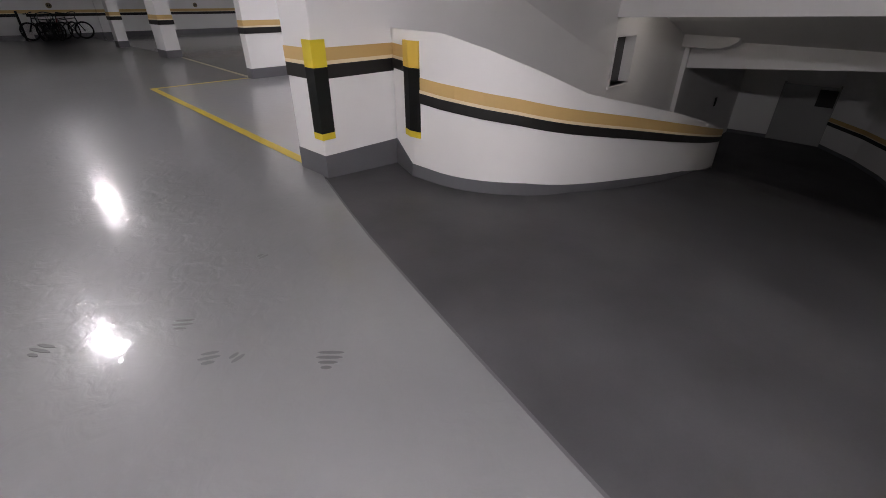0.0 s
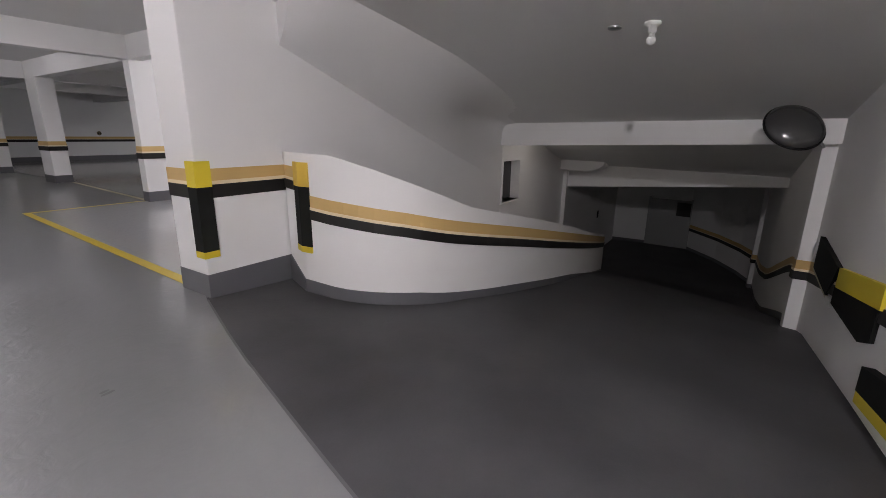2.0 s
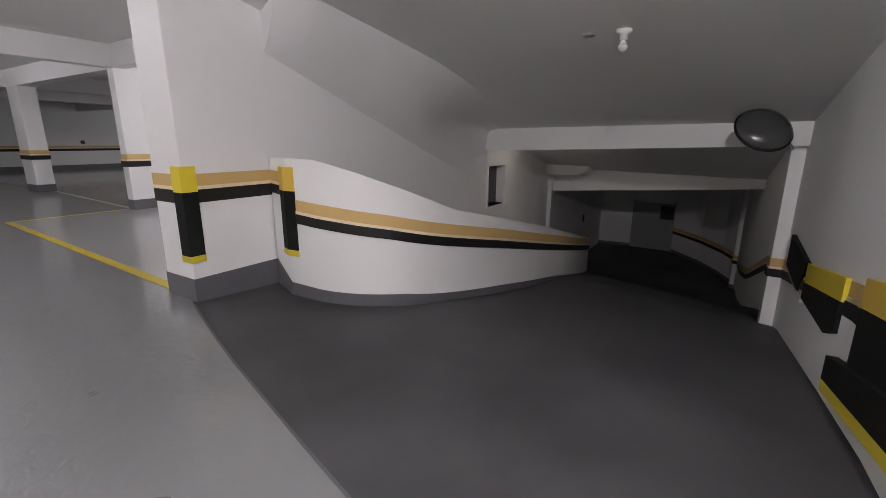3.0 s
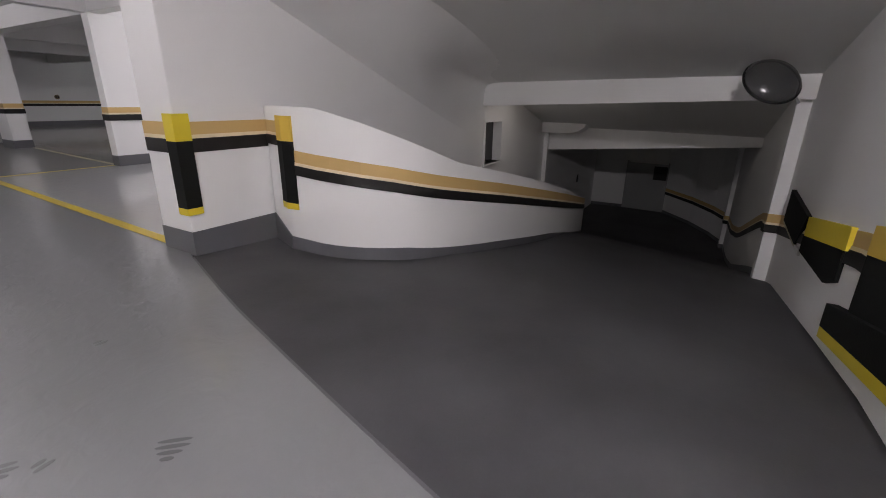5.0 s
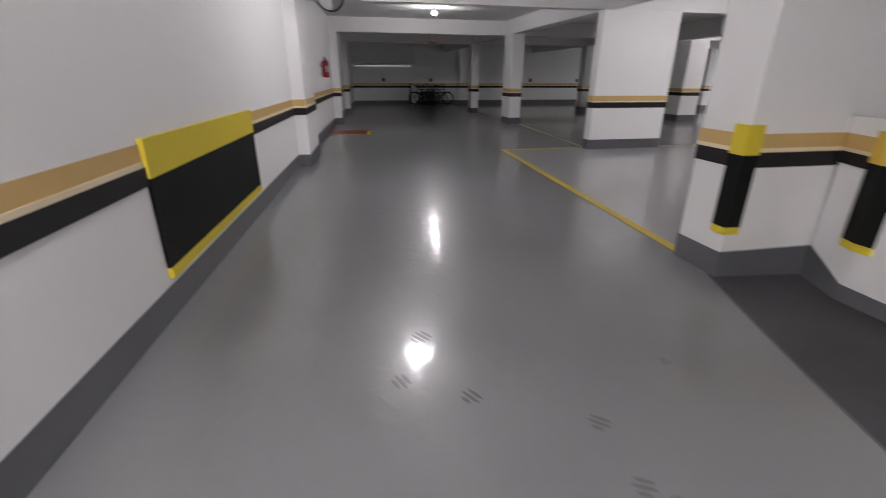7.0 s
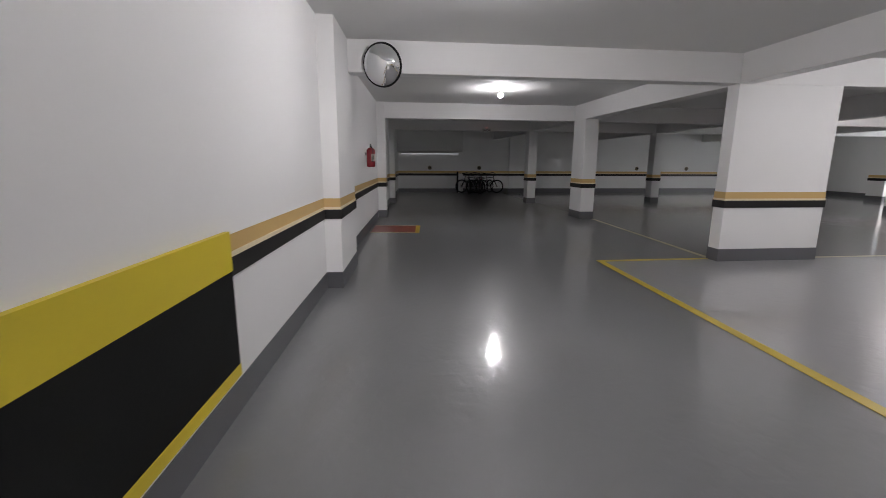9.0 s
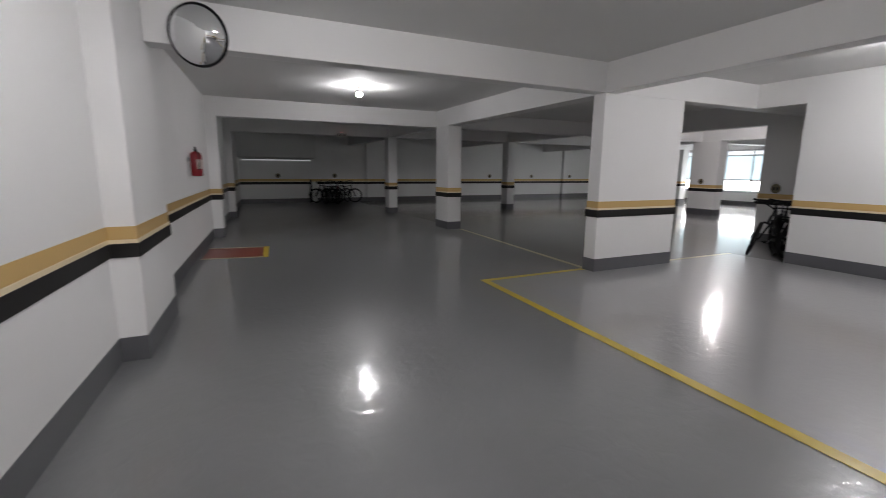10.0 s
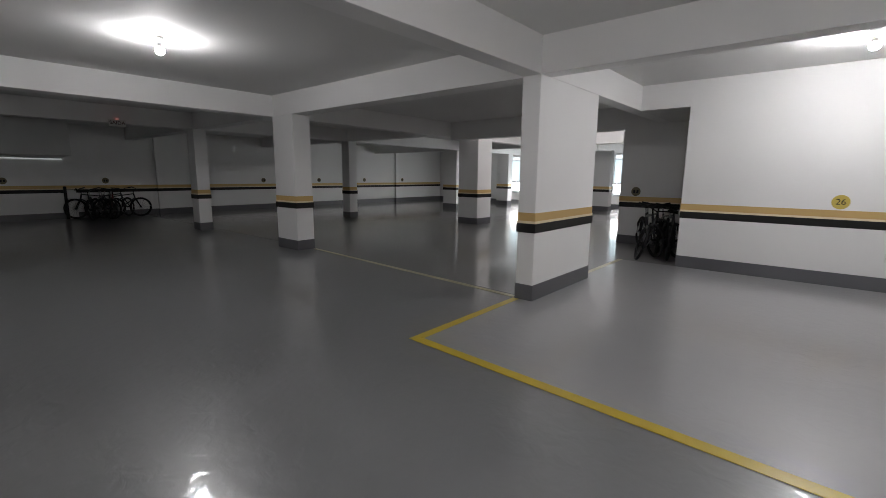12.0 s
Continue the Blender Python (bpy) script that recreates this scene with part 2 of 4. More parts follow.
def column(x0, x1, y0, y1, top, label="white concrete column with ochre and black stripes", bottom=0.0):
    t = thing("column", label, "column", ((x0 + x1) / 2, (y0 + y1) / 2, bottom), group="columns of the garage", kind="structure")
    a, b = (x1 - x0) / 2, (y1 - y0) / 2
    part("shaft", box(-a, a, -b, b, 0, top - bottom, 0.008), WHITE, t)
    part("ochre_stripe", closed_ribbon(-a, a, -b, b, TAN0, TAN1, 0.003), TAN, t, "ochre painted stripe")
    part("cream_trim", closed_ribbon(-a, a, -b, b, CRM0, TAN0 + 0.001, 0.009), CREAM, t, "thin cream trim")
    part("black_strip", closed_ribbon(-a, a, -b, b, BLK0, CRM0 + 0.001, 0.013), BLACK, t, "black rubbing strip")
    part("baseboard", closed_ribbon(-a, a, -b, b, 0.002, BASE1, 0.005), GREYBASE, t, "grey epoxy baseboard")
    return t


# ---------------------------------------------------------------- plan
CEIL, BEAM = 3.07, 2.66
P0, DOWN, ACROSS = Vector((-2.23, -6.12)), Vector((0.958, -0.287)), Vector((0.287, 0.958))


def ramp_z(s):
    """The ramp's height at s metres down from its upper edge."""
    z = before = 0.0
    for end, slope in ((1.0, 0.06), (2.0, 0.08), (3.0, 0.16), (5.0, 0.17), (7.0, 0.28), (9.5, 0.32), (11.0, 0.20), (13.0, 0.08)):
        if s > before:
            z -= slope * (min(s, end) - before)
        before = end
    return z


def down(x, y):
    return (Vector((x, y)) - P0).dot(DOWN)


def floor_at(x, y):
    return ramp_z(down(x, y)) if y < -6.05 else 0.0


def ramp_ceiling(s):
    return min(CEIL, 1.67 + 0.208 * (4.80 - s))


def west_x(y):
    """The west wall's face, which bends a little along its length."""
    knots = [(-11.5, -6.38), (-6.5, -6.14), (-2.15, -5.91), (2.8, -5.64), (6.3, -5.43), (17.0, -4.72)]
    for (y0, x0), (y1, x1) in zip(knots, knots[1:]):
        if y <= y1:
            return x0 + (x1 - x0) * (y - y0) / (y1 - y0)
    return knots[-1][1]


def refine(points, step=0.5):
    out = []
    for a, b in zip(points, points[1:]):
        n = max(1, int((Vector(b) - Vector(a)).length / step))
        out += [tuple(Vector(a).lerp(Vector(b), i / n)) for i in range(n)]
    return out + [points[-1]]


def rounded(points, times=2):
    for _ in range(times):
        out = [points[0]]
        for a, b in zip(points, points[1:]):
            a, b = Vector(a), Vector(b)
            out += [tuple(a.lerp(b, 0.25)), tuple(a.lerp(b, 0.75))]
        points = out + [points[-1]]
    return points


SOUTH, BACK, EAST = -10.55, 16.3, 17.0

# floors
seam_line = rounded([(-3.62, SOUTH - 0.1), (-3.27, -9.36), (-3.025, -8.50), (-2.815, -7.80), (-2.61, -7.13), (-2.25, -6.13)], 1)
floor_outline = [(west_x(SOUTH) - 0.1, SOUTH - 0.1)] + seam_line + [(-2.2, -6.0), (EAST + 0.1, -6.0), (EAST + 0.1, BACK + 0.1), (west_x(BACK) - 0.1, BACK + 0.1)]
solid("floor", prism(floor_outline, -0.25, 0.0), AISLE, "glossy mid-grey epoxy garage floor with reflections", "floor", kind="structure")
bay_south = [(-2.06, -5.62), (-1.80, 0.17), (0.0, 0.17), (3.6, 0.17), (3.6, -5.62)]
solid("floor_bay_south", prism(bay_south, -0.002, 0.004), BAY, "lighter grey epoxy floor of a parking bay", "floor", kind="structure")
bay_north = [(0.12, 0.17), (0.42, 5.27), (0.42, BACK), (EAST, BACK), (EAST, -3.0), (3.6, -3.0), (3.6, 0.17)]
solid("floor_bay_north", prism(bay_north, -0.002, 0.0035), FARBAY, "glossy grey epoxy floor of the far parking bays", "floor", kind="structure")
bm = bmesh.new()
rows = []
for i in range(88):
    s = (i - 2) * 0.2
    base = P0 + DOWN * s
    q0, q1 = (-6.06 - base.y) / ACROSS.y, (SOUTH - 0.15 - base.y) / ACROSS.y
    rows.append([bm.verts.new((*(base + ACROSS * (q0 + (q1 - q0) * k / 12)), ramp_z(s) - 0.006)) for k in range(13)])
for a, b in zip(rows, rows[1:]):
    for k in range(12):
        bm.faces.new((a[k], a[k + 1], b[k + 1], b[k]))
ramp = smooth(solid("ramp", bm, RAMPMAT, "dark grey ramp curving down to the lower level", "ramp", kind="structure"))
bm = ribbon(seam_line, -0.02, 0.002, -0.010, 0.006)
solid("ramp_joint", bm, MARK, "dark joint line at the top of the ramp", "joint", kind="structure")

# yellow lines and marks
lines = thing("bay_line", "worn yellow painted line round a parking bay", "floor marking", kind="structure")
part("long_line", prism([(-2.165, -5.66), (-1.88, 0.24), (-1.78, 0.24), (-2.06, -5.66)], 0.003, 0.006), YELLOW, lines)
part("cross_line", prism([(-1.78, 0.14), (-1.78, 0.24), (-0.01, 0.26), (-0.01, 0.17)], 0.003, 0.006), YELLOW, lines)
far_line = solid("bay_line_pale", prism([(0.02, 0.30), (0.10, 0.26), (0.44, 5.25), (0.37, 5.27)], 0.0, 0.0055), PALE, "thin pale worn line between two columns", "floor marking", kind="structure")
solid("bay_line_pale", prism([(1.75, 0.12), (3.62, 0.12), (3.62, 0.20), (1.75, 0.20)], 0.0, 0.0055), PALE, "thin pale worn line beside a column", "floor marking", kind="structure")
fire_mark = thing("fire_point_marking", "worn red square with a yellow border painted on the floor", "floor marking", kind="structure")
part("red_field", prism([(-5.53, 3.40), (-4.58, 3.27), (-4.49, 4.24), (-5.47, 4.40)], -0.002, 0.004), RED, fire_mark)
part("yellow_border", prism([(-4.58, 3.18), (-4.49, 3.18), (-4.40, 4.30), (-4.50, 4.32)], -0.002, 0.005), YELLOW, fire_mark)
part("yellow_border", prism([(-5.56, 3.33), (-4.58, 3.19), (-4.58, 3.25), (-5.55, 3.40)], -0.002, 0.005), PALE, fire_mark)
part("yellow_border", prism([(-5.48, 4.41), (-4.50, 4.25), (-4.50, 4.31), (-5.47, 4.47)], -0.002, 0.005), PALE, fire_mark)

# ---------------------------------------------------------------- walls
ywest = [SOUTH, -6.5, -2.15, -0.95, -0.95, 0.28, 0.28, 2.8, 6.0, 6.0, 6.38, 6.38, 10.25, 10.25, 10.6, 10.6, BACK]
out = [0, 0, 0, 0, 0.19, 0.19, 0, 0, 0, 0.22, 0.22, 0, 0, 0.2, 0.2, 0, 0]
west_line = [(west_x(y) + o, y) for y, o in zip(ywest, out)][::-1]
w = thing("wall_west", "long white painted wall with ochre and black stripe", "wall", kind="structure")
part("wall_face", ribbon([(west_x(y), y) for y in (SOUTH - 0.2, -6.5, -2.15, 2.8, 6.3, BACK + 0.2)], -0.3, CEIL, 0, 0.2), WHITE, w)
for a, b, o in ((-0.95, 0.28, 0.19), (6.0, 6.38, 0.22), (10.25, 10.6, 0.2)):
    part("pilaster", prism([(west_x(a) - 0.05, a), (west_x(a) + o, a), (west_x(b) + o, b), (west_x(b) - 0.05, b)], 0.0, CEIL), WHITE, w)
stripes(w, west_line)

back_line = [(EAST, BACK), (13.2, BACK), (13.2, BACK - 0.12), (13.0, BACK - 0.12), (13.0, BACK), (1.05, BACK), (1.05, BACK - 0.12), (0.9, BACK - 0.12), (0.9, BACK), (west_x(BACK), BACK)]
w = thing("wall_north", "white back wall of the garage with stripe", "wall", kind="structure")
part("wall_face", box(west_x(BACK) - 0.3, EAST + 0.3, BACK, BACK + 0.2, -0.3, CEIL), WHITE, w)
part("pilaster", box(0.9, 1.05, BACK - 0.12, BACK + 0.05, 0, CEIL), WHITE, w)
part("pilaster", box(13.0, 13.2, BACK - 0.12, BACK + 0.05, 0, CEIL), WHITE, w)
stripes(w, back_line)

# wall beside the numbered bay
X26 = 3.60
w = thing("wall_bay", "white wall of the numbered parking bay with stripe", "wall", kind="structure")
part("wall_face", box(X26, X26 + 0.15, -5.66, -0.77, 0, CEIL, 0.006), WHITE, w)
part("lintel", box(X26, X26 + 0.15, -0.772, 0.0, BEAM, CEIL), WHITE, w)
stripes(w, [(X26 + 0.15, -0.77), (X26, -0.77), (X26, -5.66)])

# alcove wall behind the bicycles
w = thing("wall_alcove", "white wall of the shaded bicycle corner with stripe", "wall", kind="structure")
part("wall_face", box(5.70, 5.90, -3.0, 0.97, 0, CEIL, 0.006), WHITE, w)
stripes(w, [(5.90, 0.97), (5.70, 0.97), (5.70, -3.0)])
solid("wall_alcove_end", box(3.75, 5.7, -3.2, -3.0, 0, CEIL), WHITE, "plain white wall closing the bicycle corner", "wall", kind="structure")
solid("ceiling_alcove", box(3.75, 5.70, -3.0, 0.0, BEAM, BEAM + 0.12), CEILING, "lowered white ceiling of the bicycle corner", "ceiling", kind="structure")
solid("wall_east_end", box(5.9, EAST, -3.2, -3.0, 0, CEIL), WHITE, "plain white wall closing the far bays", "wall", kind="structure")

# wall between bay and ramp, with its corner
w = thing("wall_ramp_inner", "white wall between parking bay and ramp with stripe", "wall", kind="structure")
part("wall_face", box(-2.20, 3.36, -6.10, -5.65, -3.0, CEIL, 0.012), WHITE, w)
part("wall_face", box(3.36, 4.18, -6.10, -5.65, -3.0, 0.15), WHITE, w)
part("wall_face", box(3.36, 4.18, -6.10, -5.65, 0.95, CEIL), WHITE, w)
part("wall_face", box(4.18, 13.8, -6.10, -5.65, -3.0, CEIL), WHITE, w)
stripes(w, [(X26, -5.65), (-2.20, -5.65), (-2.20, -6.10), (-1.30, -6.10)], sink=0.2)

# east wall with its window
WZ0, WZ1 = 0.62, 2.62
w = thing("wall_east", "white end wall with a wide window", "wall", kind="structure")
for y0, y1 in ((-3.2, 3.9), (11.6, BACK + 0.2)):
    part("wall_face", box(EAST, EAST + 0.2, y0, y1, -0.3, CEIL), WHITE, w)
part("wall_face", box(EAST, EAST + 0.2, 3.9, 11.6, -0.3, WZ0), WHITE, w)
part("wall_face", box(EAST, EAST + 0.2, 3.9, 11.6, WZ1, CEIL), WHITE, w)
part("baseboard", box(EAST - 0.006, EAST, -3.0, BACK, 0.0, 0.2), GREYBASE, w)


def wide_window(name, y0, y1, bays):
    """A row of panes in the east wall: clear below, frosted in the middle, clear above."""
    win = thing(name, "wide white-framed window with frosted blue panes and daylight", "window", kind="structure")
    part("window_sill", box(EAST - 0.04, EAST + 0.2, y0, y1, WZ0 - 0.03, WZ0 + 0.004), ALU, win)
    for z in (WZ0 + 0.03, 1.20, 2.36, WZ1 - 0.03):
        part("window_frame", box(EAST + 0.06, EAST + 0.12, y0, y1, z - 0.03, z + 0.03), ALU if z != 1.20 else STEEL, win)
    for i in range(bays + 1):
        a = y0 + 0.03 + (y1 - y0 - 0.06) * i / bays
        part("window_frame", box(EAST + 0.062, EAST + 0.118, a - 0.03, a + 0.03, WZ0 + 0.06, WZ1 - 0.06), ALU, win)
        if i < bays:
            b = y0 + 0.03 + (y1 - y0 - 0.06) * (i + 1) / bays
            for z0, z1, mt in ((WZ0 + 0.06, 1.17, CLEAR), (1.23, 2.33, FILM), (2.39, WZ1 - 0.06, CLEAR)):
                p = part("pane", box(EAST + 0.085, EAST + 0.091, a + 0.03, b - 0.03, z0, z1), mt, win)
                p.visible_shadow = False


wide_window("window_1", 3.9, 11.6, 6)
solid("ground_outside", box(EAST + 0.2, 60, -40, 60, -0.4, -0.3), CONCRETE, "pale concrete ground outside the window", "ground", kind="structure")
# made-up sunlit backdrop that gives the panes their even brightness
solid("pane_backdrop", box(24, 24.3, -10, 30, -0.3, 5.0), CONCRETE, "pale backdrop added outside so the window panes look bright", "wall", kind="structure")

# ---------------------------------------------------------------- ramp walls
low_plan = [(-1.53, -6.52), (-1.49, -7.07), (-1.14, -7.49), (-0.72, -7.71), (0.13, -7.90), (1.58, -8.03), (3.44, -7.91), (5.35, -7.60)]
TOPS = [(0, 1.21), (0.38, 1.20), (0.73, 1.10), (1.11, 0.96), (1.67, 0.735), (3.25, 0.38), (6.72, -0.47), (7.9, -0.69)]
MIDS = [(0, 0.86), (0.53, 0.81), (1.0, 0.735), (1.44, 0.64), (2.42, 0.45), (4.0, 0.115), (7.19, -0.57), (7.9, -0.71)]
FEET = [(0, 0.07), (0.65, 0.04), (1.12, 0.01), (1.57, -0.06), (2.47, -0.19), (3.95, -0.45), (7.9, -1.43)]


def along(table, u):
    """A height of the low wall, u metres along it."""
    for (u0, z0), (u1, z1) in zip(table, table[1:]):
        if u <= u1:
            return z0 + (z1 - z0) * (u - u0) / (u1 - u0)
    return table[-1][1]


low_front = rounded(low_plan, 2)
run = [0.0]
for p, q in zip(low_front, low_front[1:]):
    run.append(run[-1] + (Vector(q) - Vector(p)).length)
low_line = [(-1.37, -6.12)] + low_front
tops = [1.20] + [along(TOPS, u) for u in run]
mids = [1.085] + [along(MIDS, u) for u in run]
feet = [0.21] + [along(FEET, u) for u in run]
t = thing("ramp_low_wall", "curved low white wall along the ramp with sloping stripe", "low wall", kind="structure")
bm = bmesh.new()
n = len(low_line)
fl = [bm.verts.new((*low_line[i], -3.0)) for i in range(n)]
fh = [bm.verts.new((*low_line[i], tops[i])) for i in range(n)]
bl = [bm.verts.new((max(low_line[i][0], -1.37), -6.095, -3.0)) for i in range(n)]
bh = [bm.verts.new((max(low_line[i][0], -1.37), -6.095, tops[i])) for i in range(n)]
for i in range(n - 1):
    bm.faces.new((fl[i], fl[i + 1], fh[i + 1], fh[i]))
    bm.faces.new((fh[i], fh[i + 1], bh[i + 1], bh[i]))
bm.faces.new((fl[-1], bl[-1], bh[-1], fh[-1]))
bmesh.ops.remove_doubles(bm, verts=bm.verts, dist=0.001)
soften(part("wall_face", bm, WHITE, t))
side, front = low_line[:2], low_line[1:]
for pts, mm in ((side, [1.085, 1.085]), (front, mids[1:])):
    pp = pts[::-1]
    z = mm[::-1]
    part("ochre_stripe", ribbon(pp, [v - 0.10 for v in z], z, -0.003, 0.004), TAN, t, "ochre painted stripe")
    part("cream_trim", ribbon(pp, [v - 0.125 for v in z], [v - 0.10 for v in z], -0.003, 0.009), CREAM, t, "thin cream trim")
    part("black_strip", ribbon(pp, [v - 0.21 for v in z], [v - 0.125 for v in z], -0.003, 0.012), BLACK, t, "black rubbing strip")
part("baseboard", ribbon(low_line[::-1], [ramp_z(down(*p)) - 0.02 for p in low_line[::-1]], feet[::-1], -0.003, 0.006), GREYBASE, t, "grey epoxy baseboard")


def corner_guard(name, p, d1, d2, z0, z1, w_=0.115, top=None):
    """A foam guard folded round a corner: yellow ends, black middle."""
    g = thing(name, "yellow and black foam corner guard", "corner guard", (p[0], p[1], 0), group="foam corner guards")
    a, b = Vector(d1) * w_, Vector(d2) * w_
    pts = [(b.x, b.y), (0, 0), (a.x, a.y)]
    span = z1 - z0
    cuts = [(z0, z0 + 0.07 * span, FOAMY, "lower_band"), (z0 + 0.07 * span, z1 - 0.26 * span, FOAMK, "middle"), (z1 - 0.26 * span, z1, top or FOAMY, "upper_band")]
    for a0, a1, mt, nm in cuts:
        part(nm, ribbon(pts, a0, a1, -0.004, 0.016 if nm == "middle" else 0.018), mt, g)
    return g


corner_guard("corner_guard", (-2.20, -6.10), (0, 1), (1, 0), 0.345, 1.148)
gd = (Vector((-1.37, -6.12)) - Vector((-1.53, -6.52))).normalized()
gf = (Vector(low_line[3]) - Vector((-1.53, -6.52))).normalized()
corner_guard("corner_guard", (-1.53, -6.52), gd, gf, 0.33, 1.132, 0.115, FOAMO)

# outer wall of the ramp
outer = [(west_x(SOUTH), SOUTH), (2.05, SOUTH), (2.05, SOUTH + 0.13), (2.27, SOUTH + 0.13), (2.27, SOUTH), (9.45, -10.49), (9.45, -10.39), (9.80, -10.39), (9.80, -10.49), (9.94, -10.47), (10.82, -10.16), (11.99, -9.56), (13.32, -8.62), (13.45, -7.28), (13.38, -6.1)]
fine_outer = refine(outer, 0.4)
w = thing("wall_ramp_outer", "white outer wall of the ramp with sloping stripe", "wall", kind="structure")
part("wall_face", ribbon(fine_outer, -3.0, CEIL, -0.25, 0), WHITE, w)
cut = [p for p in fine_outer if p[0] > -6.5 and (p[0] < 12.5 or p[1] < -8.55)]


def outer_band(p):
    """Top of the sloping stripe on the outer wall."""
    table = [(-6.6, 1.05), (-0.87, 0.588), (2.0, 0.08), (2.3, 0.03), (3.6, -0.22), (6.0, floor_at(6.0, SOUTH) + 0.89)]
    for (x0, z0), (x1, z1) in zip(table, table[1:]):
        if p[0] <= x1:
            return z0 + (z1 - z0) * (p[0] - x0) / (x1 - x0)
    return floor_at(*p) + 0.89


oz = [outer_band(p) for p in cut]
part("ochre_stripe", ribbon(cut, [z - 0.10 for z in oz], oz, -0.003, 0.004), TAN, w, "ochre painted stripe")
part("cream_trim", ribbon(cut, [z - 0.125 for z in oz], [z - 0.10 for z in oz], -0.003, 0.009), CREAM, w)
part("black_strip", ribbon(cut, [z - 0.22 for z in oz], [z - 0.125 for z in oz], -0.003, 0.014), BLACK, w)
low_part = [p for p in fine_outer if p[0] > 2.25]
part("baseboard", ribbon(low_part, [floor_at(*p) - 0.05 for p in low_part], [floor_at(*p) + 0.10 for p in low_part], -0.003, 0.006), GREYBASE, w)

# ---------------------------------------------------------------- ceilings and beams


def slab(bm, rows, thick):
    """A closed slab over rows of two lower corners."""
    tops = [[bm.verts.new(v.co + Vector((0, 0, thick))) for v in r] for r in rows]
    for a, b, c, d in zip(rows, rows[1:], tops, tops[1:]):
        bm.faces.new((a[0], a[1], b[1], b[0]))
        bm.faces.new((c[0], d[0], d[1], c[1]))
        bm.faces.new((a[0], b[0], d[0], c[0]))
        bm.faces.new((a[1], c[1], d[1], b[1]))
    bm.faces.new((rows[0][0], tops[0][0], tops[0][1], rows[0][1]))
    bm.faces.new((rows[-1][0], rows[-1][1], tops[-1][1], tops[-1][0]))


# unseen slab, added to keep sky light from leaking in
solid("roof", box(-9, EAST + 0.2, -13, BACK + 0.2, CEIL + 0.25, CEIL + 0.4), CONCRETE, "unseen slab added over the garage to block sky light", "roof", kind="structure")
solid("ceiling", prism([(west_x(-6.0) - 0.2, -6.1), (EAST + 0.2, -6.1), (EAST + 0.2, BACK + 0.2), (west_x(BACK) - 0.2, BACK + 0.2)], CEIL, CEIL + 0.2), CEILING, "white painted concrete garage ceiling", "ceiling", kind="structure")
bm = bmesh.new()
rows = []
for s in (-6.0, -1.71, 0.0, 2.0, 4.0, 5.25):
    base = P0 + DOWN * s
    q0, q1 = (-6.0 - base.y) / ACROSS.y, (SOUTH - 0.2 - base.y) / ACROSS.y
    rows.append([bm.verts.new((*(base + ACROSS * q), ramp_ceiling(s))) for q in (q0, q1)])
slab(bm, rows, 0.15)
solid("ceiling_ramp", bm, CEILING, "white painted ceiling sloping down over the ramp", "ceiling", kind="structure")
bm = bmesh.new()
rows = []
for s, z in ((5.27, 1.75), (8.86, 0.72), (9.16, 0.62), (16.7, -0.1)):
    base = P0 + DOWN * s
    q0, q1 = (-6.0 - base.y) / ACROSS.y, (SOUTH - 0.2 - base.y) / ACROSS.y
    rows.append([bm.verts.new((*(base + ACROSS * q), z)) for q in (q0, q1)])
slab(bm, rows, 0.15)
solid("ceiling_ramp_lower", bm, CEILING, "white painted ceiling over the lower ramp", "ceiling", kind="structure")


def cross_beam(s, width, z_in, z_out, top, label):
    """A beam across the ramp; z_in at the inner wall, z_out at the outer wall."""
    bm = bmesh.new()
    ends = []
    for y, z in ((-6.05, z_in), (SOUTH - 0.1, z_out)):
        ring = []
        for ds, zz in ((0, z), (width, z), (width, top), (0, top)):
            base = P0 + DOWN * (s + ds)
            p = base + ACROSS * ((y - base.y) / ACROSS.y)
            ring.append(bm.verts.new((*p, zz)))
        ends.append(ring)
    for k in range(4):
        bm.faces.new((ends[0][k], ends[0][(k + 1) % 4], ends[1][(k + 1) % 4], ends[1][k]))
    bm.faces.new(ends[0])
    bm.faces.new(ends[1][::-1])
    return solid("ramp_beam", bm, WHITE, label, "beam", kind="structure")


cross_beam(5.23, 0.28, 1.20, 1.335, 1.8, "white concrete beam across the ramp")
cross_beam(8.86, 0.3, 0.13, 0.56, 1.0, "white concrete beam across the lower ramp")

# sloping soffit between inner wall and ramp ceiling
up = [(-1.54, -6.58, 2.50), (-1.34, -6.93, 2.44), (-0.74, -7.08, 2.33), (0.03, -7.20, 2.17), (0.66, -7.21, 2.04), (1.46, -7.21, 1.88), (2.65, -7.22, 1.64), (2.90, -7.23, 1.59)]
bm = bmesh.new()
N, M = 42, 12
ups = [Vector(p) for p in up]
grid, backs = [], []
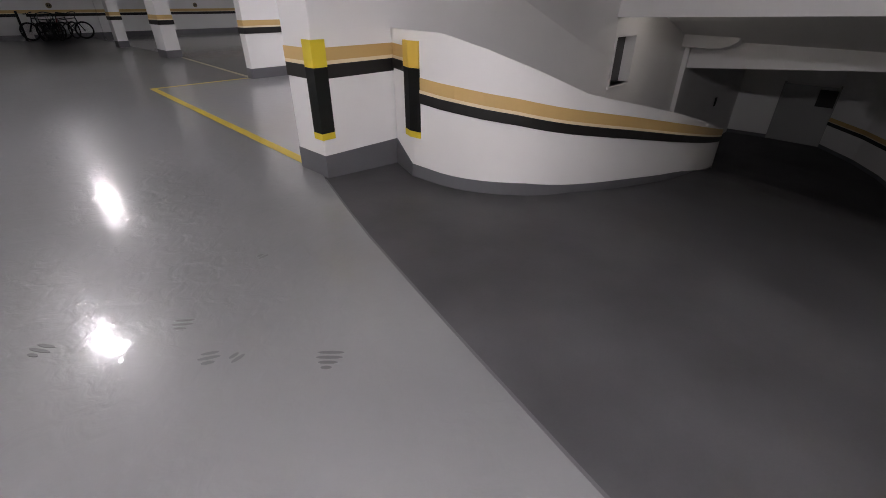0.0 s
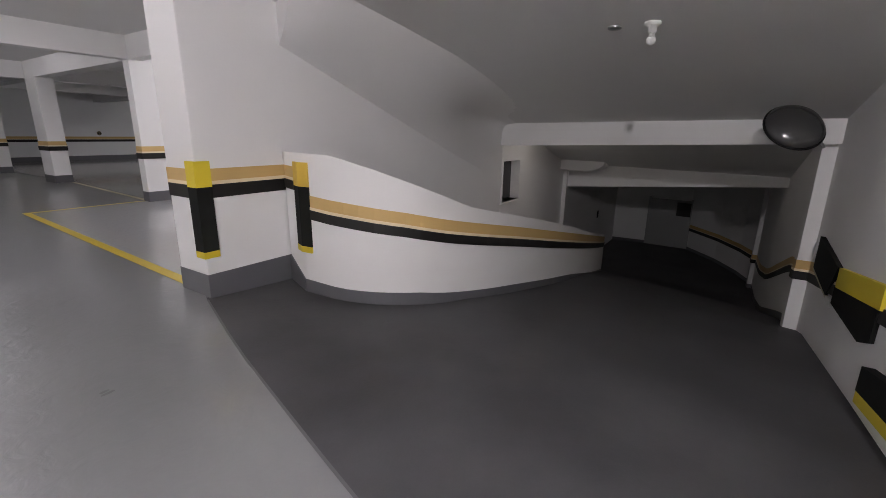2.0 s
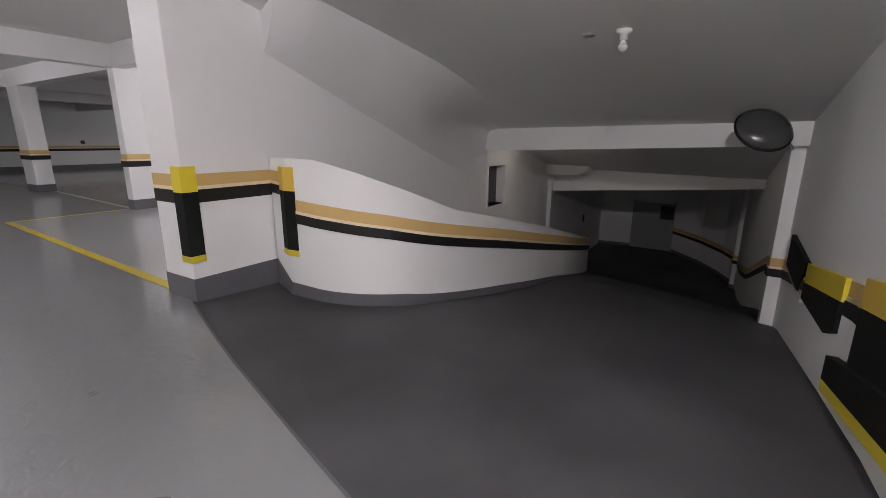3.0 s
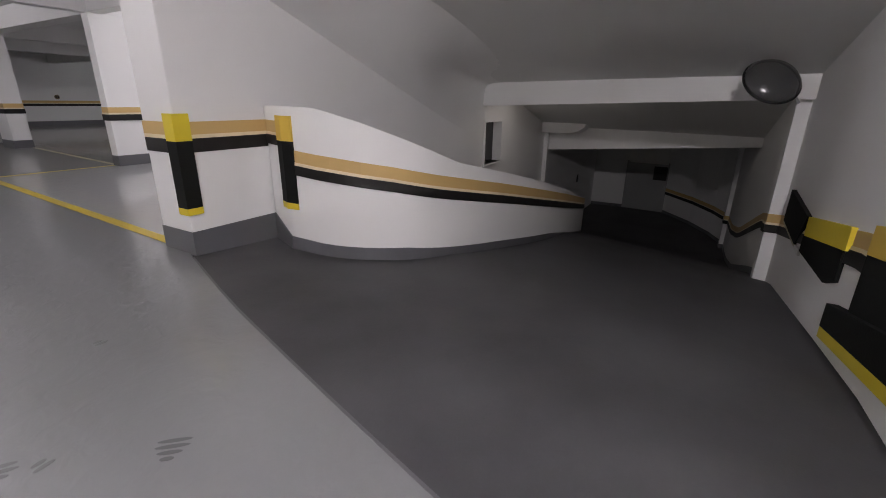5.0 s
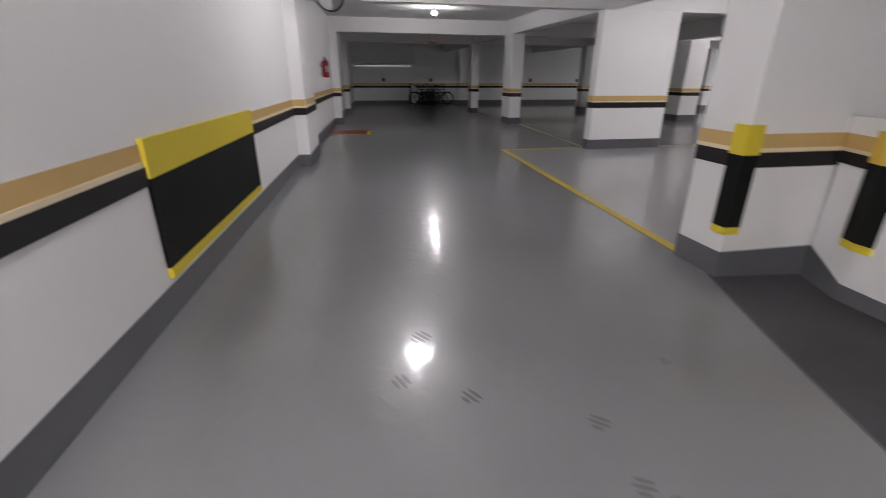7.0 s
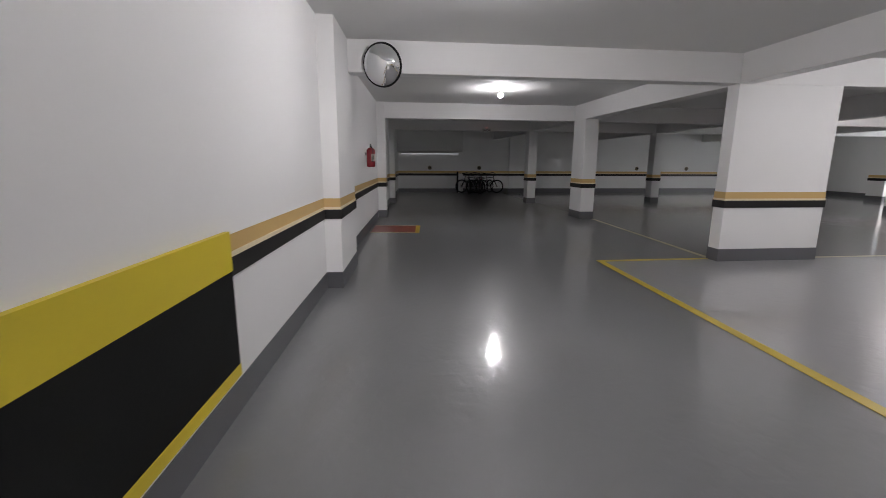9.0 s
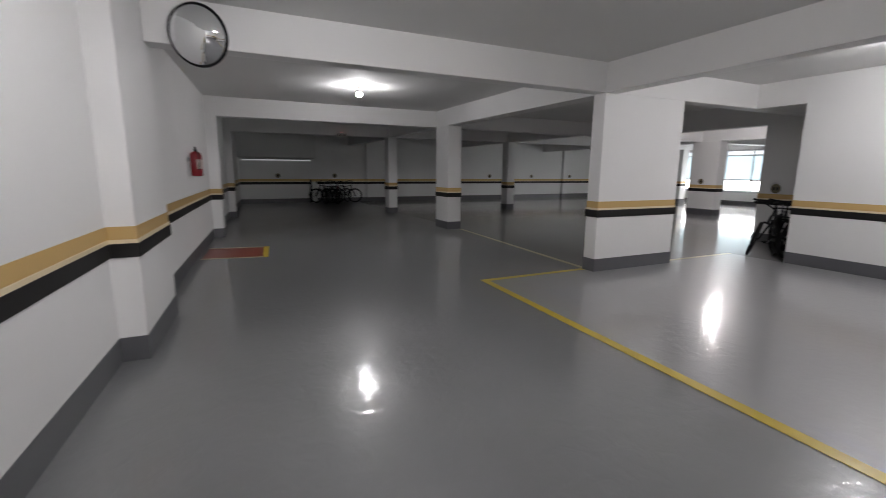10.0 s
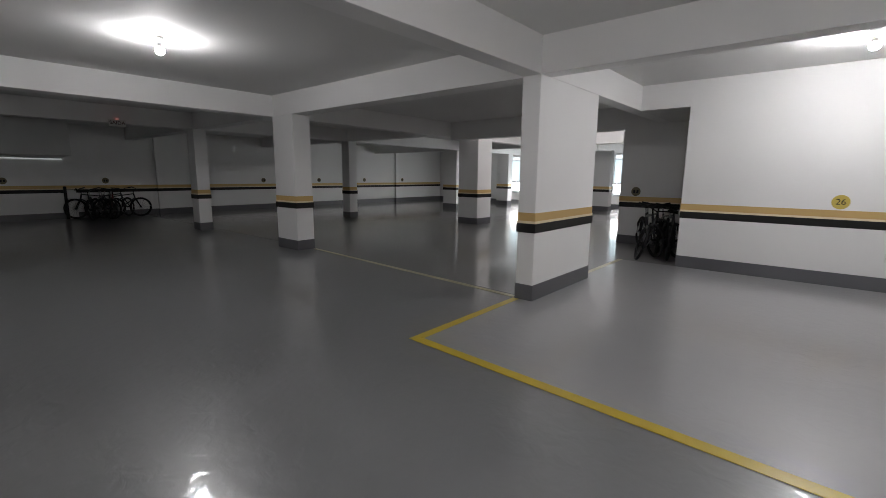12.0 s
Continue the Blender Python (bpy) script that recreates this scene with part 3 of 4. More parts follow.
for i in range(N + 1):
    f = i / N * (len(ups) - 1)
    j = min(int(f), len(ups) - 2)
    u = ups[j].lerp(ups[j + 1], f - j) + Vector((0, 0, 0.02))
    share = (u.x - ups[0].x) / (ups[-1].x - ups[0].x)
    x = -1.31 + share * 4.60
    lo = Vector((x, -6.098, 2.142 - 0.352 * (x + 1.31)))
    # the crease at the wall softens into a cove further down
    w = min(1.0, max(0.0, share - 0.3) / 0.62)
    w = w * w * (3 - 2 * w)
    mid = ((lo + u) / 2).lerp(Vector((x, u.y, lo.z)), 0.15 * (1 - w)).lerp(Vector((x, -6.12, u.z - 0.03)), 0.97 * w)
    pull = 1 + 8 * w
    grid.append([bm.verts.new((lo * (1 - k) ** 2 + mid * 2 * pull * k * (1 - k) + u * k * k) / ((1 - k) ** 2 + 2 * pull * k * (1 - k) + k * k)) for k in [m / M for m in range(M + 1)]])
    backs.append(bm.verts.new((x, -6.09, u.z + 0.3)))
for i in range(N):
    for k in range(M):
        bm.faces.new((grid[i][k], grid[i + 1][k], grid[i + 1][k + 1], grid[i][k + 1]))
    bm.faces.new((grid[i][M], grid[i + 1][M], backs[i + 1], backs[i]))
bm.faces.new(grid[0] + [backs[0]])
bm.faces.new(grid[-1] + [backs[-1]])
ob = solid("ramp_soffit", bm, WHITE, "white slanted soffit running down along the ramp", "soffit", kind="structure")
soften(ob, 30)
bm = bmesh.new()
nose = [(-6.09, 1.40), (-6.56, 1.17), (-6.90, 1.04), (-7.10, 0.95), (-7.20, 0.89), (-7.23, 0.83), (-7.20, 0.75), (-7.08, 0.67), (-6.90, 0.61), (-6.60, 0.59), (-6.09, 0.59)]
ends = []
for s_, fall in ((8.5, 0.0), (8.87, 0.05)):
    base = P0 + DOWN * s_
    ends.append([bm.verts.new((*(base + ACROSS * ((y - base.y) / ACROSS.y)), z - fall)) for y, z in nose])
for a, b in zip(ends, ends[1:]):
    for k in range(len(nose)):
        bm.faces.new((a[k], a[(k + 1) % len(nose)], b[(k + 1) % len(nose)], b[k]))
bm.faces.new(ends[0][::-1])
bm.faces.new(ends[-1])
soften(solid("ramp_soffit_lower", bm, WHITE, "white rounded soffit end beyond the ramp beam", "soffit", kind="structure"), 50)


def beam(x0, x1, y0, y1, z=BEAM, label="white painted concrete beam"):
    return solid("beam", box(x0, x1, y0, y1, z, CEIL + 0.05, 0.006), WHITE, label, "beam", "beams of the garage", "structure")


beam(west_x(0) - 0.05, 3.6, 0.0, 0.24)
beam(0.0, 0.24, -5.66, 0.0)
beam(0.05, 0.38, 0.24, 6.05)
beam(west_x(6) - 0.05, EAST, 6.05, 6.38)
beam(0.06, 0.36, 6.38, 10.2)
beam(west_x(10) - 0.05, EAST, 10.2, 10.5)
beam(0.06, 0.36, 10.5, BACK)
beam(5.05, 5.35, 6.38, BACK)
beam(3.6, 5.95, 0.003, 0.24)
beam(5.72, 6.00, 0.24, 6.05, 2.57)
beam(10.85, 11.2, -3.0, 6.05)
beam(11.5, 11.85, 6.38, BACK)
beam(west_x(-6) - 0.05, -2.2, -6.10, -5.80)

column(0.0, 1.70, 0.0, 0.235, BEAM, "wide flat white column with ochre and black stripes")
column(0.05, 0.43, 5.32, 6.07, BEAM)
column(0.0, 0.32, 10.05, 10.48, BEAM)
column(5.02, 5.35, 10.1, 10.5, BEAM)
column(6.42, 7.15, 5.55, 6.30, BEAM)
column(11.5, 11.85, 10.5, 11.3, BEAM)
column(10.8, 11.2, 5.3, 6.35, BEAM)
column(15.5, 15.9, 10.2, 10.9, BEAM)
column(15.1, 15.45, 4.65, 6.0, BEAM)

# ---------------------------------------------------------------- lamps


def ceiling_lamp(x, y, z, lit, label, bulb=None):
    t = thing("ceiling_lamp", label, "ceiling lamp", (x, y, z), group="ceiling lamps")
    smooth(part("socket_base", lathe([(0.052, 0.0), (0.055, -0.015), (0.046, -0.028), (0.03, -0.034), (0.028, -0.07), (0.02, -0.075)]), PLASTIC, t))
    if not lit:
        smooth(part("bulb_neck", lathe([(0.016, -0.070), (0.020, -0.085), (0.026, -0.098)]), PLASTIC, t, "white plastic bulb neck"))
        smooth(part("bulb_globe", lathe([(0.026, -0.099), (0.032, -0.112), (0.033, -0.122), (0.026, -0.140), (0.012, -0.150), (0.003, -0.152)]), PLASTIC, t, "unlit white globe"))
        return t
    smooth(part("bulb_neck", lathe([(0.018, -0.070), (0.024, -0.088), (0.034, -0.110), (0.041, -0.121), (0.036, -0.123)]), PLASTIC, t, "white plastic bulb neck"))
    smooth(part("bulb_globe", lathe([(0.041, -0.122), (0.048, -0.138), (0.050, -0.150), (0.045, -0.176), (0.028, -0.194), (0.004, -0.200)]), bulb or LAMPGLOW, t, "bright lit globe"))
    return t


ceiling_lamp(-2.72, 3.45, CEIL, True, "lit bare bulb in a white ceiling socket", LAMPMID)
ceiling_lamp(2.05, -2.80, CEIL, True, "lit bare bulb in a white ceiling socket", LAMPBAY)
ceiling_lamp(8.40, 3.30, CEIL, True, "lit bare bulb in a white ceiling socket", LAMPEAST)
ceiling_lamp(-4.10, -2.60, CEIL, True, "lit bare bulb in a white ceiling socket", LAMPLOW)
ceiling_lamp(-5.60, -10.20, ramp_ceiling(down(-5.60, -10.2)), True, "lit bare bulb in a white ceiling socket", LAMPBIG)
# added bulb, out of sight, brightens the inner ramp wall and soffit end
ceiling_lamp(4.10, -6.95, 1.56, True, "unseen warm bulb added behind the ramp beam to light the wall", FILLRAMP)
ceiling_lamp(-0.50, -9.07, ramp_ceiling(down(-0.50, -9.07)), False, "unlit bulb in a white socket on the ramp ceiling")
vent = thing("ceiling_sensor", "small flat round sensor on the ramp ceiling", "sensor", (-0.43, -8.80, ramp_ceiling(down(-0.43, -8.80))))
smooth(part("disc", lathe([(0.05, 0.02), (0.05, -0.004), (0.042, -0.010), (0.01, -0.012)]), STEEL, vent))

# ---------------------------------------------------------------- ramp details
wi = thing("window_2", "small dark recessed window with white frame", "window", kind="structure")
part("pane", box(3.36, 4.18, -5.93, -5.92, 0.15, 0.95), DARKGLASS, wi)
part("window_frame", box(3.36, 3.40, -6.12, -5.91, 0.15, 0.95), WHITE, wi)
part("window_frame", box(4.14, 4.18, -6.12, -5.91, 0.15, 0.95), WHITE, wi)
part("window_frame", box(3.40, 4.14, -6.12, -5.91, 0.91, 0.95), WHITE, wi)
part("window_sill", box(3.34, 4.20, -6.14, -5.91, 0.11, 0.15, 0.005), WHITE, wi)
solid("ramp_pilaster", box(6.90, 7.12, -6.20, -6.09, -2.6, 0.66, 0.006), WHITE, "narrow white pilaster on the ramp wall", "pilaster", kind="structure")
sw = thing("light_switch", "small dark switch box on the ramp wall", "switch", (10.72, -6.10, -1.11))
part("plate", box(-0.07, 0.07, -0.02, 0.0, -0.12, 0.12, 0.005), BLACK, sw)
part("rocker", box(-0.03, 0.03, -0.03, -0.02, -0.05, 0.05, 0.004), RUBBER, sw)

a, b = Vector((13.44, -7.30)), Vector((13.33, -8.62))
door = thing("door_1", "closed grey metal door with a small dark window", "door", kind="structure")
dd = (b - a).normalized()
part("door_leaf", ribbon([tuple(a), tuple(b)], -2.46, -0.76, -0.04, -0.02 + 0.0), GREYDOOR, door)
part("door_window", ribbon([tuple(a + dd * 0.88), tuple(a + dd * 1.33)], -1.32, -0.84, -0.06, -0.041), BLACK, door, "black square pane")
part("door_handle", ribbon([tuple(a + dd * 1.27), tuple(a + dd * 1.33)], -1.62, -1.48, -0.09, -0.041), STEEL, door)
part("door_frame", ribbon([tuple(a - dd * 0.06), tuple(a)], -2.46, -0.70, -0.06, -0.015), GREYDOOR, door)
part("door_frame", ribbon([tuple(b), tuple(b + dd * 0.06)], -2.46, -0.70, -0.06, -0.015), GREYDOOR, door)

# foam panels on the outer ramp wall, which slope with the ramp
YW = SOUTH


def wall_panel(x_pts, lower, upper, mat, parent, name, d=0.025):
    """A sheet on the outer ramp wall between two x places; lower and upper heights at both."""
    return part(name, ribbon([(x, YW) for x in x_pts], lower, upper, -0.003, d), mat, parent)


p1 = thing("wall_bumper_panel", "yellow and black foam bumper panel on the ramp wall", "bumper panel", group="ramp wall bumpers")
wall_panel((-0.66, 0.55), [0.41, 0.205], [0.565, 0.372], FOAMY, p1, "upper_band", 0.03)
wall_panel((-0.61, -0.37, 0.60), [0.185, 0.095, 0.05], [0.41, 0.355, 0.200], FOAMK, p1, "middle", 0.025)
p2 = thing("wall_bumper_panel", "black diamond-shaped foam panel peeling off the ramp wall", "bumper panel", group="ramp wall bumpers")
bm = bmesh.new()
for d in (0.0, 0.018):
    vs = [bm.verts.new((x, YW + 0.004 + d * k, z)) for x, z, k in ((1.58, 0.44, 2.2), (1.75, 0.08, 1), (0.90, 0.03, 1), (0.56, 0.37, 1.9))]
    bm.faces.new(vs if d else vs[::-1])
bm.verts.ensure_lookup_table()
for i in range(4):
    bm.faces.new((bm.verts[i], bm.verts[(i + 1) % 4], bm.verts[4 + (i + 1) % 4], bm.verts[4 + i]))
part("sheet", bm, FOAMK, p2)
part("edge", ribbon([(0.88, YW), (1.74, YW)], [0.005, 0.050], [0.03, 0.078], -0.003, 0.02), PALE, p2)
part("torn_tip", ribbon([(0.66, YW), (0.88, YW)], [-0.01, 0.00], [0.05, 0.03], -0.003, 0.022), PLASTIC, p2, "torn white scrap of backing")
p3 = thing("wall_bumper_panel", "large black foam bumper panel with yellow edges on the ramp wall", "bumper panel", group="ramp wall bumpers")
wall_panel((-2.9, -1.04), [0.80, 0.50], [0.97, 0.665], FOAMO, p3, "upper_band", 0.03)
wall_panel((-2.9, -1.03), [0.36, 0.10], [0.80, 0.50], FOAMK, p3, "middle", 0.025)
wall_panel((-2.9, -0.75), [0.36, -0.075], [0.60, 0.085], FOAMK, p3, "lower_flap", 0.06)
wall_panel((-2.9, -0.76), [0.29, -0.145], [0.36, -0.075], FOAMY, p3, "lower_band", 0.06)

# big foam panel on the west wall
wp = thing("wall_bumper_panel", "large black foam bumper panel with yellow edges on the white wall", "bumper panel", group="west wall bumpers")
pts = [(west_x(y), y) for y in (-3.62, -4.3, -5.1, -5.95)]
part("upper_band", ribbon(pts, 0.885, 1.112, 0.0, 0.030), FOAMY, wp)
part("middle", ribbon(pts, 0.315, 0.885, 0.0, 0.026), FOAMK, wp)
part("lower_band", ribbon(pts, 0.245, 0.315, 0.0, 0.030), FOAMY, wp)

# ---------------------------------------------------------------- mirrors


def convex_mirror(at, target, r, label, wall_at):
    t = thing("convex_mirror", label, "mirror", group="traffic mirrors")
    # local z of the dome points at the target
    m = look(at, target)
    R_ = 1.25 * r
    prof = [(R_ * math.sin(a), -(R_ * math.cos(a) - math.sqrt(R_ * R_ - r * r)) - 0.004) for a in [math.asin(r / R_) * (1 - i / 10) for i in range(10)]] + [(0.002, -(R_ - math.sqrt(R_ * R_ - r * r)) - 0.004)]
    smooth(part("mirror_face", lathe(prof, 40, m=m), MIRROR, t, "silvered convex mirror"))
    ring = [m @ Vector((r * math.cos(2 * math.pi * k / 40), r * math.sin(2 * math.pi * k / 40), 0)) for k in range(40)]
    smooth(part("rim", tube(ring, 0.010, 8, closed=True), RUBBER, t, "black rubber rim"))
    smooth(part("back_shell", lathe([(r, 0.0), (r * 0.97, 0.03), (r * 0.8, 0.075), (r * 0.5, 0.11), (r * 0.2, 0.125), (0.01, 0.127)], 40, m=m), BACKSHELL, t, "dark grey back shell"))
    back = m @ Vector((0, 0, 0.11))
    part("arm", tube([back, (back + Vector(wall_at)) / 2 + Vector((0, 0, 0.02)), Vector(wall_at)], 0.016, 8), STEEL, t)
    return t


convex_mirror((-5.15, -0.14, 2.73), (-6.3, -2.6, 2.1), 0.265, "round convex traffic mirror with black rim on a beam", (-5.22, 0.01, 2.80))
convex_mirror((1.26, -10.09, 1.48), (3.75, -9.03, -0.68), 0.25, "round traffic mirror turned down the ramp", (1.97, -10.42, 1.30))

# ---------------------------------------------------------------- fire extinguisher
xe, ye = west_x(3.3), 3.3
ex = thing("fire_extinguisher", "red fire extinguisher hung on the white wall", "fire extinguisher", (xe + 0.12, ye, 1.40))
smooth(part("cylinder", lathe([(0.06, 0.0), (0.085, 0.012), (0.088, 0.03), (0.088, 0.33), (0.075, 0.37), (0.04, 0.395), (0.025, 0.40)], 28), EXTRED, ex))
smooth(part("valve", lathe([(0.022, 0.40), (0.022, 0.44), (0.014, 0.445), (0.014, 0.47)], 14), RUBBER, ex))
part("lever", box(-0.012, 0.012, -0.10, 0.03, 0.455, 0.47, 0.003), RUBBER, ex, "black squeeze lever")
part("lever", box(-0.012, 0.012, -0.09, 0.02, 0.42, 0.432, 0.003), RUBBER, ex)
smooth(part("hose", tube([(0, -0.02, 0.43), (0.02, -0.09, 0.42), (0.05, -0.115, 0.34), (0.05, -0.11, 0.2), (0.04, -0.10, 0.1)], 0.011, 8), RUBBER, ex))
part("label_plate", ribbon([(0.089 * math.cos(a), 0.089 * math.sin(a)) for a in [radians(-80 + 16 * i) for i in range(9)]], 0.12, 0.27, -0.001, 0.001), PALELABEL, ex, "pale printed label")
part("bracket", box(-0.12, -0.085, -0.03, 0.03, 0.24, 0.30, 0.003), STEEL, ex)

# ---------------------------------------------------------------- signs


def number_disc(at, rz, text, face=None):
    t = thing("bay_number_sign", "round yellow bay number sign above the stripe", "sign", at, rz, group="bay number signs")
    turn = pose(0, 0, 0, 90, 0, 0)
    smooth_disc = part("disc", lathe([(0.10, 0.0), (0.10, 0.004), (0.096, 0.006), (0.002, 0.006)], 32, m=turn), face or SIGNY, t)
    if text:
        lettering("number", text, 0.115, pose(0, -0.007, 0, 90, 0, 0), BLACK, t, "black numerals")
    else:
        for x in (-0.035, 0.035):
            part("number_bar", box(x - 0.022, x + 0.022, -0.009, -0.005, -0.035, 0.035), BLACK, t, "black bar")
    return t


number_disc((X26 - 0.001, -2.77, 1.20), 270, "26")
# discs in dim places get the shade-darkened yellow
number_disc((5.699, 0.62, 1.20), 270, "", SIGNSHADE)
number_disc((10.799, 5.88, 1.21), 270, "", SIGNSHADE)
for x in (-3.18, -0.64, 5.07, 7.92, 10.76, 13.6):
    number_disc((x, BACK - 0.001, 1.24), 0, "", SIGNSHADE)

so = thing("wall_socket", "small white power socket low on the bay wall", "socket", (X26, -3.33, 0.475), 270)
part("plate", box(-0.04, 0.04, -0.010, 0.0, -0.06, 0.06, 0.003), PLASTIC, so)
part("socket_face", box(-0.022, 0.022, -0.014, -0.010, -0.022, 0.022, 0.002), GREYDOOR, so, "grey socket insert")

es = thing("exit_sign", "small white hanging exit sign with dark letters", "sign", (-1.59, 10.19, 2.675))
part("plate", box(-0.17, 0.17, -0.03, 0.0, -0.09, 0.07, 0.006), PLASTIC, es)
lettering("word", "SAIDA", 0.11, pose(0, -0.032, -0.01, 90, 0, 0), SIGNDARK, es, "dark red letters")
part("lamp_head", box(-0.03, 0.03, -0.03, 0.0, 0.07, 0.10, 0.004), SIGNGLOW, es, "small lit red indicator")

tl = thing("tube_light_fitting", "long dim white tube light along the back wall", "tube light", (-3.18, BACK, 1.93))
part("housing", box(-1.48, 1.48, -0.09, 0.0, 0.02, 0.06, 0.005), ALU, tl)
smooth(part("tube", tube([(-1.44, -0.055, 0.0), (1.44, -0.055, 0.0)], 0.016, 10), TUBEGLOW, tl))
part("end_cap", box(-1.48, -1.44, -0.085, -0.02, -0.02, 0.02, 0.003), PLASTIC, tl)
part("end_cap", box(1.44, 1.48, -0.085, -0.02, -0.02, 0.02, 0.003), PLASTIC, tl)
solid("ceiling_drop", box(west_x(BACK) - 0.1, -1.65, 15.2, BACK, 2.02, CEIL, 0.006), CEILING, "lowered boxed soffit along the back wall", "soffit", kind="structure")

# ---------------------------------------------------------------- bicycles


def bicycle(at, rz, lean, tint, label, steer=0.0):
    t = thing("bicycle", label, "bicycle", at, group="parked bicycles")
    t.matrix_world = pose(*at, 0, 0, rz) @ pose(0, 0, 0, lean, 0, 0)
    R_ = 0.335

    def wheel(m, nm):
        ring = [m @ Vector(((R_ - 0.025) * math.cos(2 * math.pi * k / 36), 0, (R_ - 0.025) * math.sin(2 * math.pi * k / 36))) for k in range(36)]
        w_ = smooth(part(nm, tube(ring, 0.025, 8, closed=True), RUBBER, t, "knobbly black tyre"))
        ring = [m @ Vector(((R_ - 0.055) * math.cos(2 * math.pi * k / 36), 0, (R_ - 0.055) * math.sin(2 * math.pi * k / 36))) for k in range(36)]
        smooth(part("rim", tube(ring, 0.012, 6, closed=True), RUBBER, w_))
        bm = bmesh.new()
        for k in range(16):
            a_ = 2 * math.pi * k / 16
            tube([m @ Vector((0.02 * math.cos(a_ + 0.6), 0.02 * (-1) ** k, 0.02 * math.sin(a_ + 0.6))), m @ Vector(((R_ - 0.06) * math.cos(a_), 0, (R_ - 0.06) * math.sin(a_)))], 0.002, 4, bm)
        part("spokes", bm, DARKSTEEL, w_)
        smooth(part("hub", tube([m @ Vector((0, -0.05, 0)), m @ Vector((0, 0.05, 0))], 0.025, 10), RUBBER, w_))
        return w_

    rear, front = Vector((-0.53, 0, R_)), Vector((0.54, 0, R_))
    bb, seat_top, head_lo, head_hi = Vector((-0.10, 0, 0.30)), Vector((-0.27, 0, 0.78)), Vector((0.38, 0, 0.66)), Vector((0.345, 0, 0.80))
    wheel(Matrix.Translation(rear), "rear_wheel")
    turn = Matrix.Translation(front) @ Matrix.Rotation(radians(steer), 4, "Z")
    wheel(turn, "front_wheel")
    bm = bmesh.new()
    tube([bb, seat_top], 0.018, 8, bm)
    tube([bb, head_lo], 0.022, 8, bm)
    tube([seat_top - Vector((0, 0, 0.06)), head_hi], 0.018, 8, bm)
    tube([head_lo, head_hi], 0.024, 8, bm)
    for s in (-1, 1):
        tube([bb + Vector((0, 0.03 * s, 0)), rear + Vector((0, 0.06 * s, 0))], 0.011, 6, bm)
        tube([seat_top + Vector((0, 0.02 * s, -0.08)), rear + Vector((0, 0.06 * s, 0))], 0.010, 6, bm)
    part("frame", bm, tint, t)
    bm = bmesh.new()
    for s in (-1, 1):
        tube([head_lo + Vector((0.01, 0.055 * s, -0.02)), turn @ Vector((0, 0.06 * s, 0))], 0.015, 8, bm)
    tube([head_lo + Vector((0.01, -0.06, -0.02)), head_lo + Vector((0.01, 0.06, -0.02))], 0.018, 8, bm)
    part("fork", bm, RUBBER, t)
    bm = bmesh.new()
    tube([head_hi, head_hi + Vector((0.0, 0, 0.10)), head_hi + Vector((0.07, 0, 0.14))], 0.016, 8, bm)
    hc = head_hi + Vector((0.07, 0, 0.14))
    c_, s_ = math.cos(radians(steer)), math.sin(radians(steer))

    def hb(u, v, z):
        return hc + Vector((u * c_ - v * s_, u * s_ + v * c_, z))
    tube([hb(-0.05, -0.32, 0.06), hb(0, -0.12, 0.04), hb(0, 0, 0), hb(0, 0.12, 0.04), hb(-0.05, 0.32, 0.06)], 0.012, 8, bm)
    part("handlebar", bm, RUBBER, t)
    for s in (-1, 1):
        part("grip", tube([hb(-0.03, 0.22 * s, 0.052), hb(-0.055, 0.34 * s, 0.062)], 0.018, 8), RUBBER, t)
    part("seat_post", tube([seat_top, seat_top + Vector((-0.03, 0, 0.12))], 0.014, 8), STEEL, t)
    bm = box(-0.45, -0.16, -0.07, 0.07, 0.895, 0.94, 0.02)
    for v in bm.verts:
        if v.co.x > -0.25:
            v.co.y *= 0.45
    smooth(part("saddle", bm, RUBBER, t, "black saddle"))
    smooth(part("chainring", lathe([(0.09, -0.004), (0.09, 0.004), (0.03, 0.006)], 20, m=Matrix.Translation(bb + Vector((0, -0.06, 0))) @ Matrix.Rotation(math.pi / 2, 4, "X")), STEEL, t))
    part("crank", tube([bb + Vector((0, -0.08, 0)), bb + Vector((0.10, -0.09, -0.13))], 0.010, 6), STEEL, t)
    part("crank", tube([bb + Vector((0, 0.08, 0)), bb + Vector((-0.10, 0.09, 0.13))], 0.010, 6), STEEL, t)
    for s in (-1, 1):
        c0 = bb + Vector((-0.10 * s, 0.13 * s, 0.13 * s))
        part("pedal", box(c0.x - 0.05, c0.x + 0.05, c0.y - 0.04, c0.y + 0.04, c0.z - 0.012, c0.z + 0.012, 0.004), RUBBER, t)
    return t


DARKFRAME = paint("dark_bike_enamel", (0.02, 0.02, 0.025), 0.3, 0.1, 0.03, 0.02)
REDFRAME = paint("dark_red_bike_enamel", (0.10, 0.015, 0.015), 0.3, 0.1, 0.03, 0.02)
bicycle((4.36, -0.10, 0.004), 173, -17, DARKFRAME, "black mountain bicycle parked in the shaded corner", 30)
bicycle((4.72, -0.02, 0.004), 207, 4, DARKFRAME, "black bicycle in the middle of a crowded row", 14)
bicycle((4.56, -0.34, 0.004), 200, -5, DARKFRAME, "dark bicycle standing against another bicycle", -12)
bicycle((4.92, -0.30, 0.004), 211, 3, DARKFRAME, "dark bicycle at the wall end of the corner", 8)
bicycle((5.02, 0.10, 0.004), 213, -3, DARKFRAME, "black bicycle behind the front row of bicycles", -20)
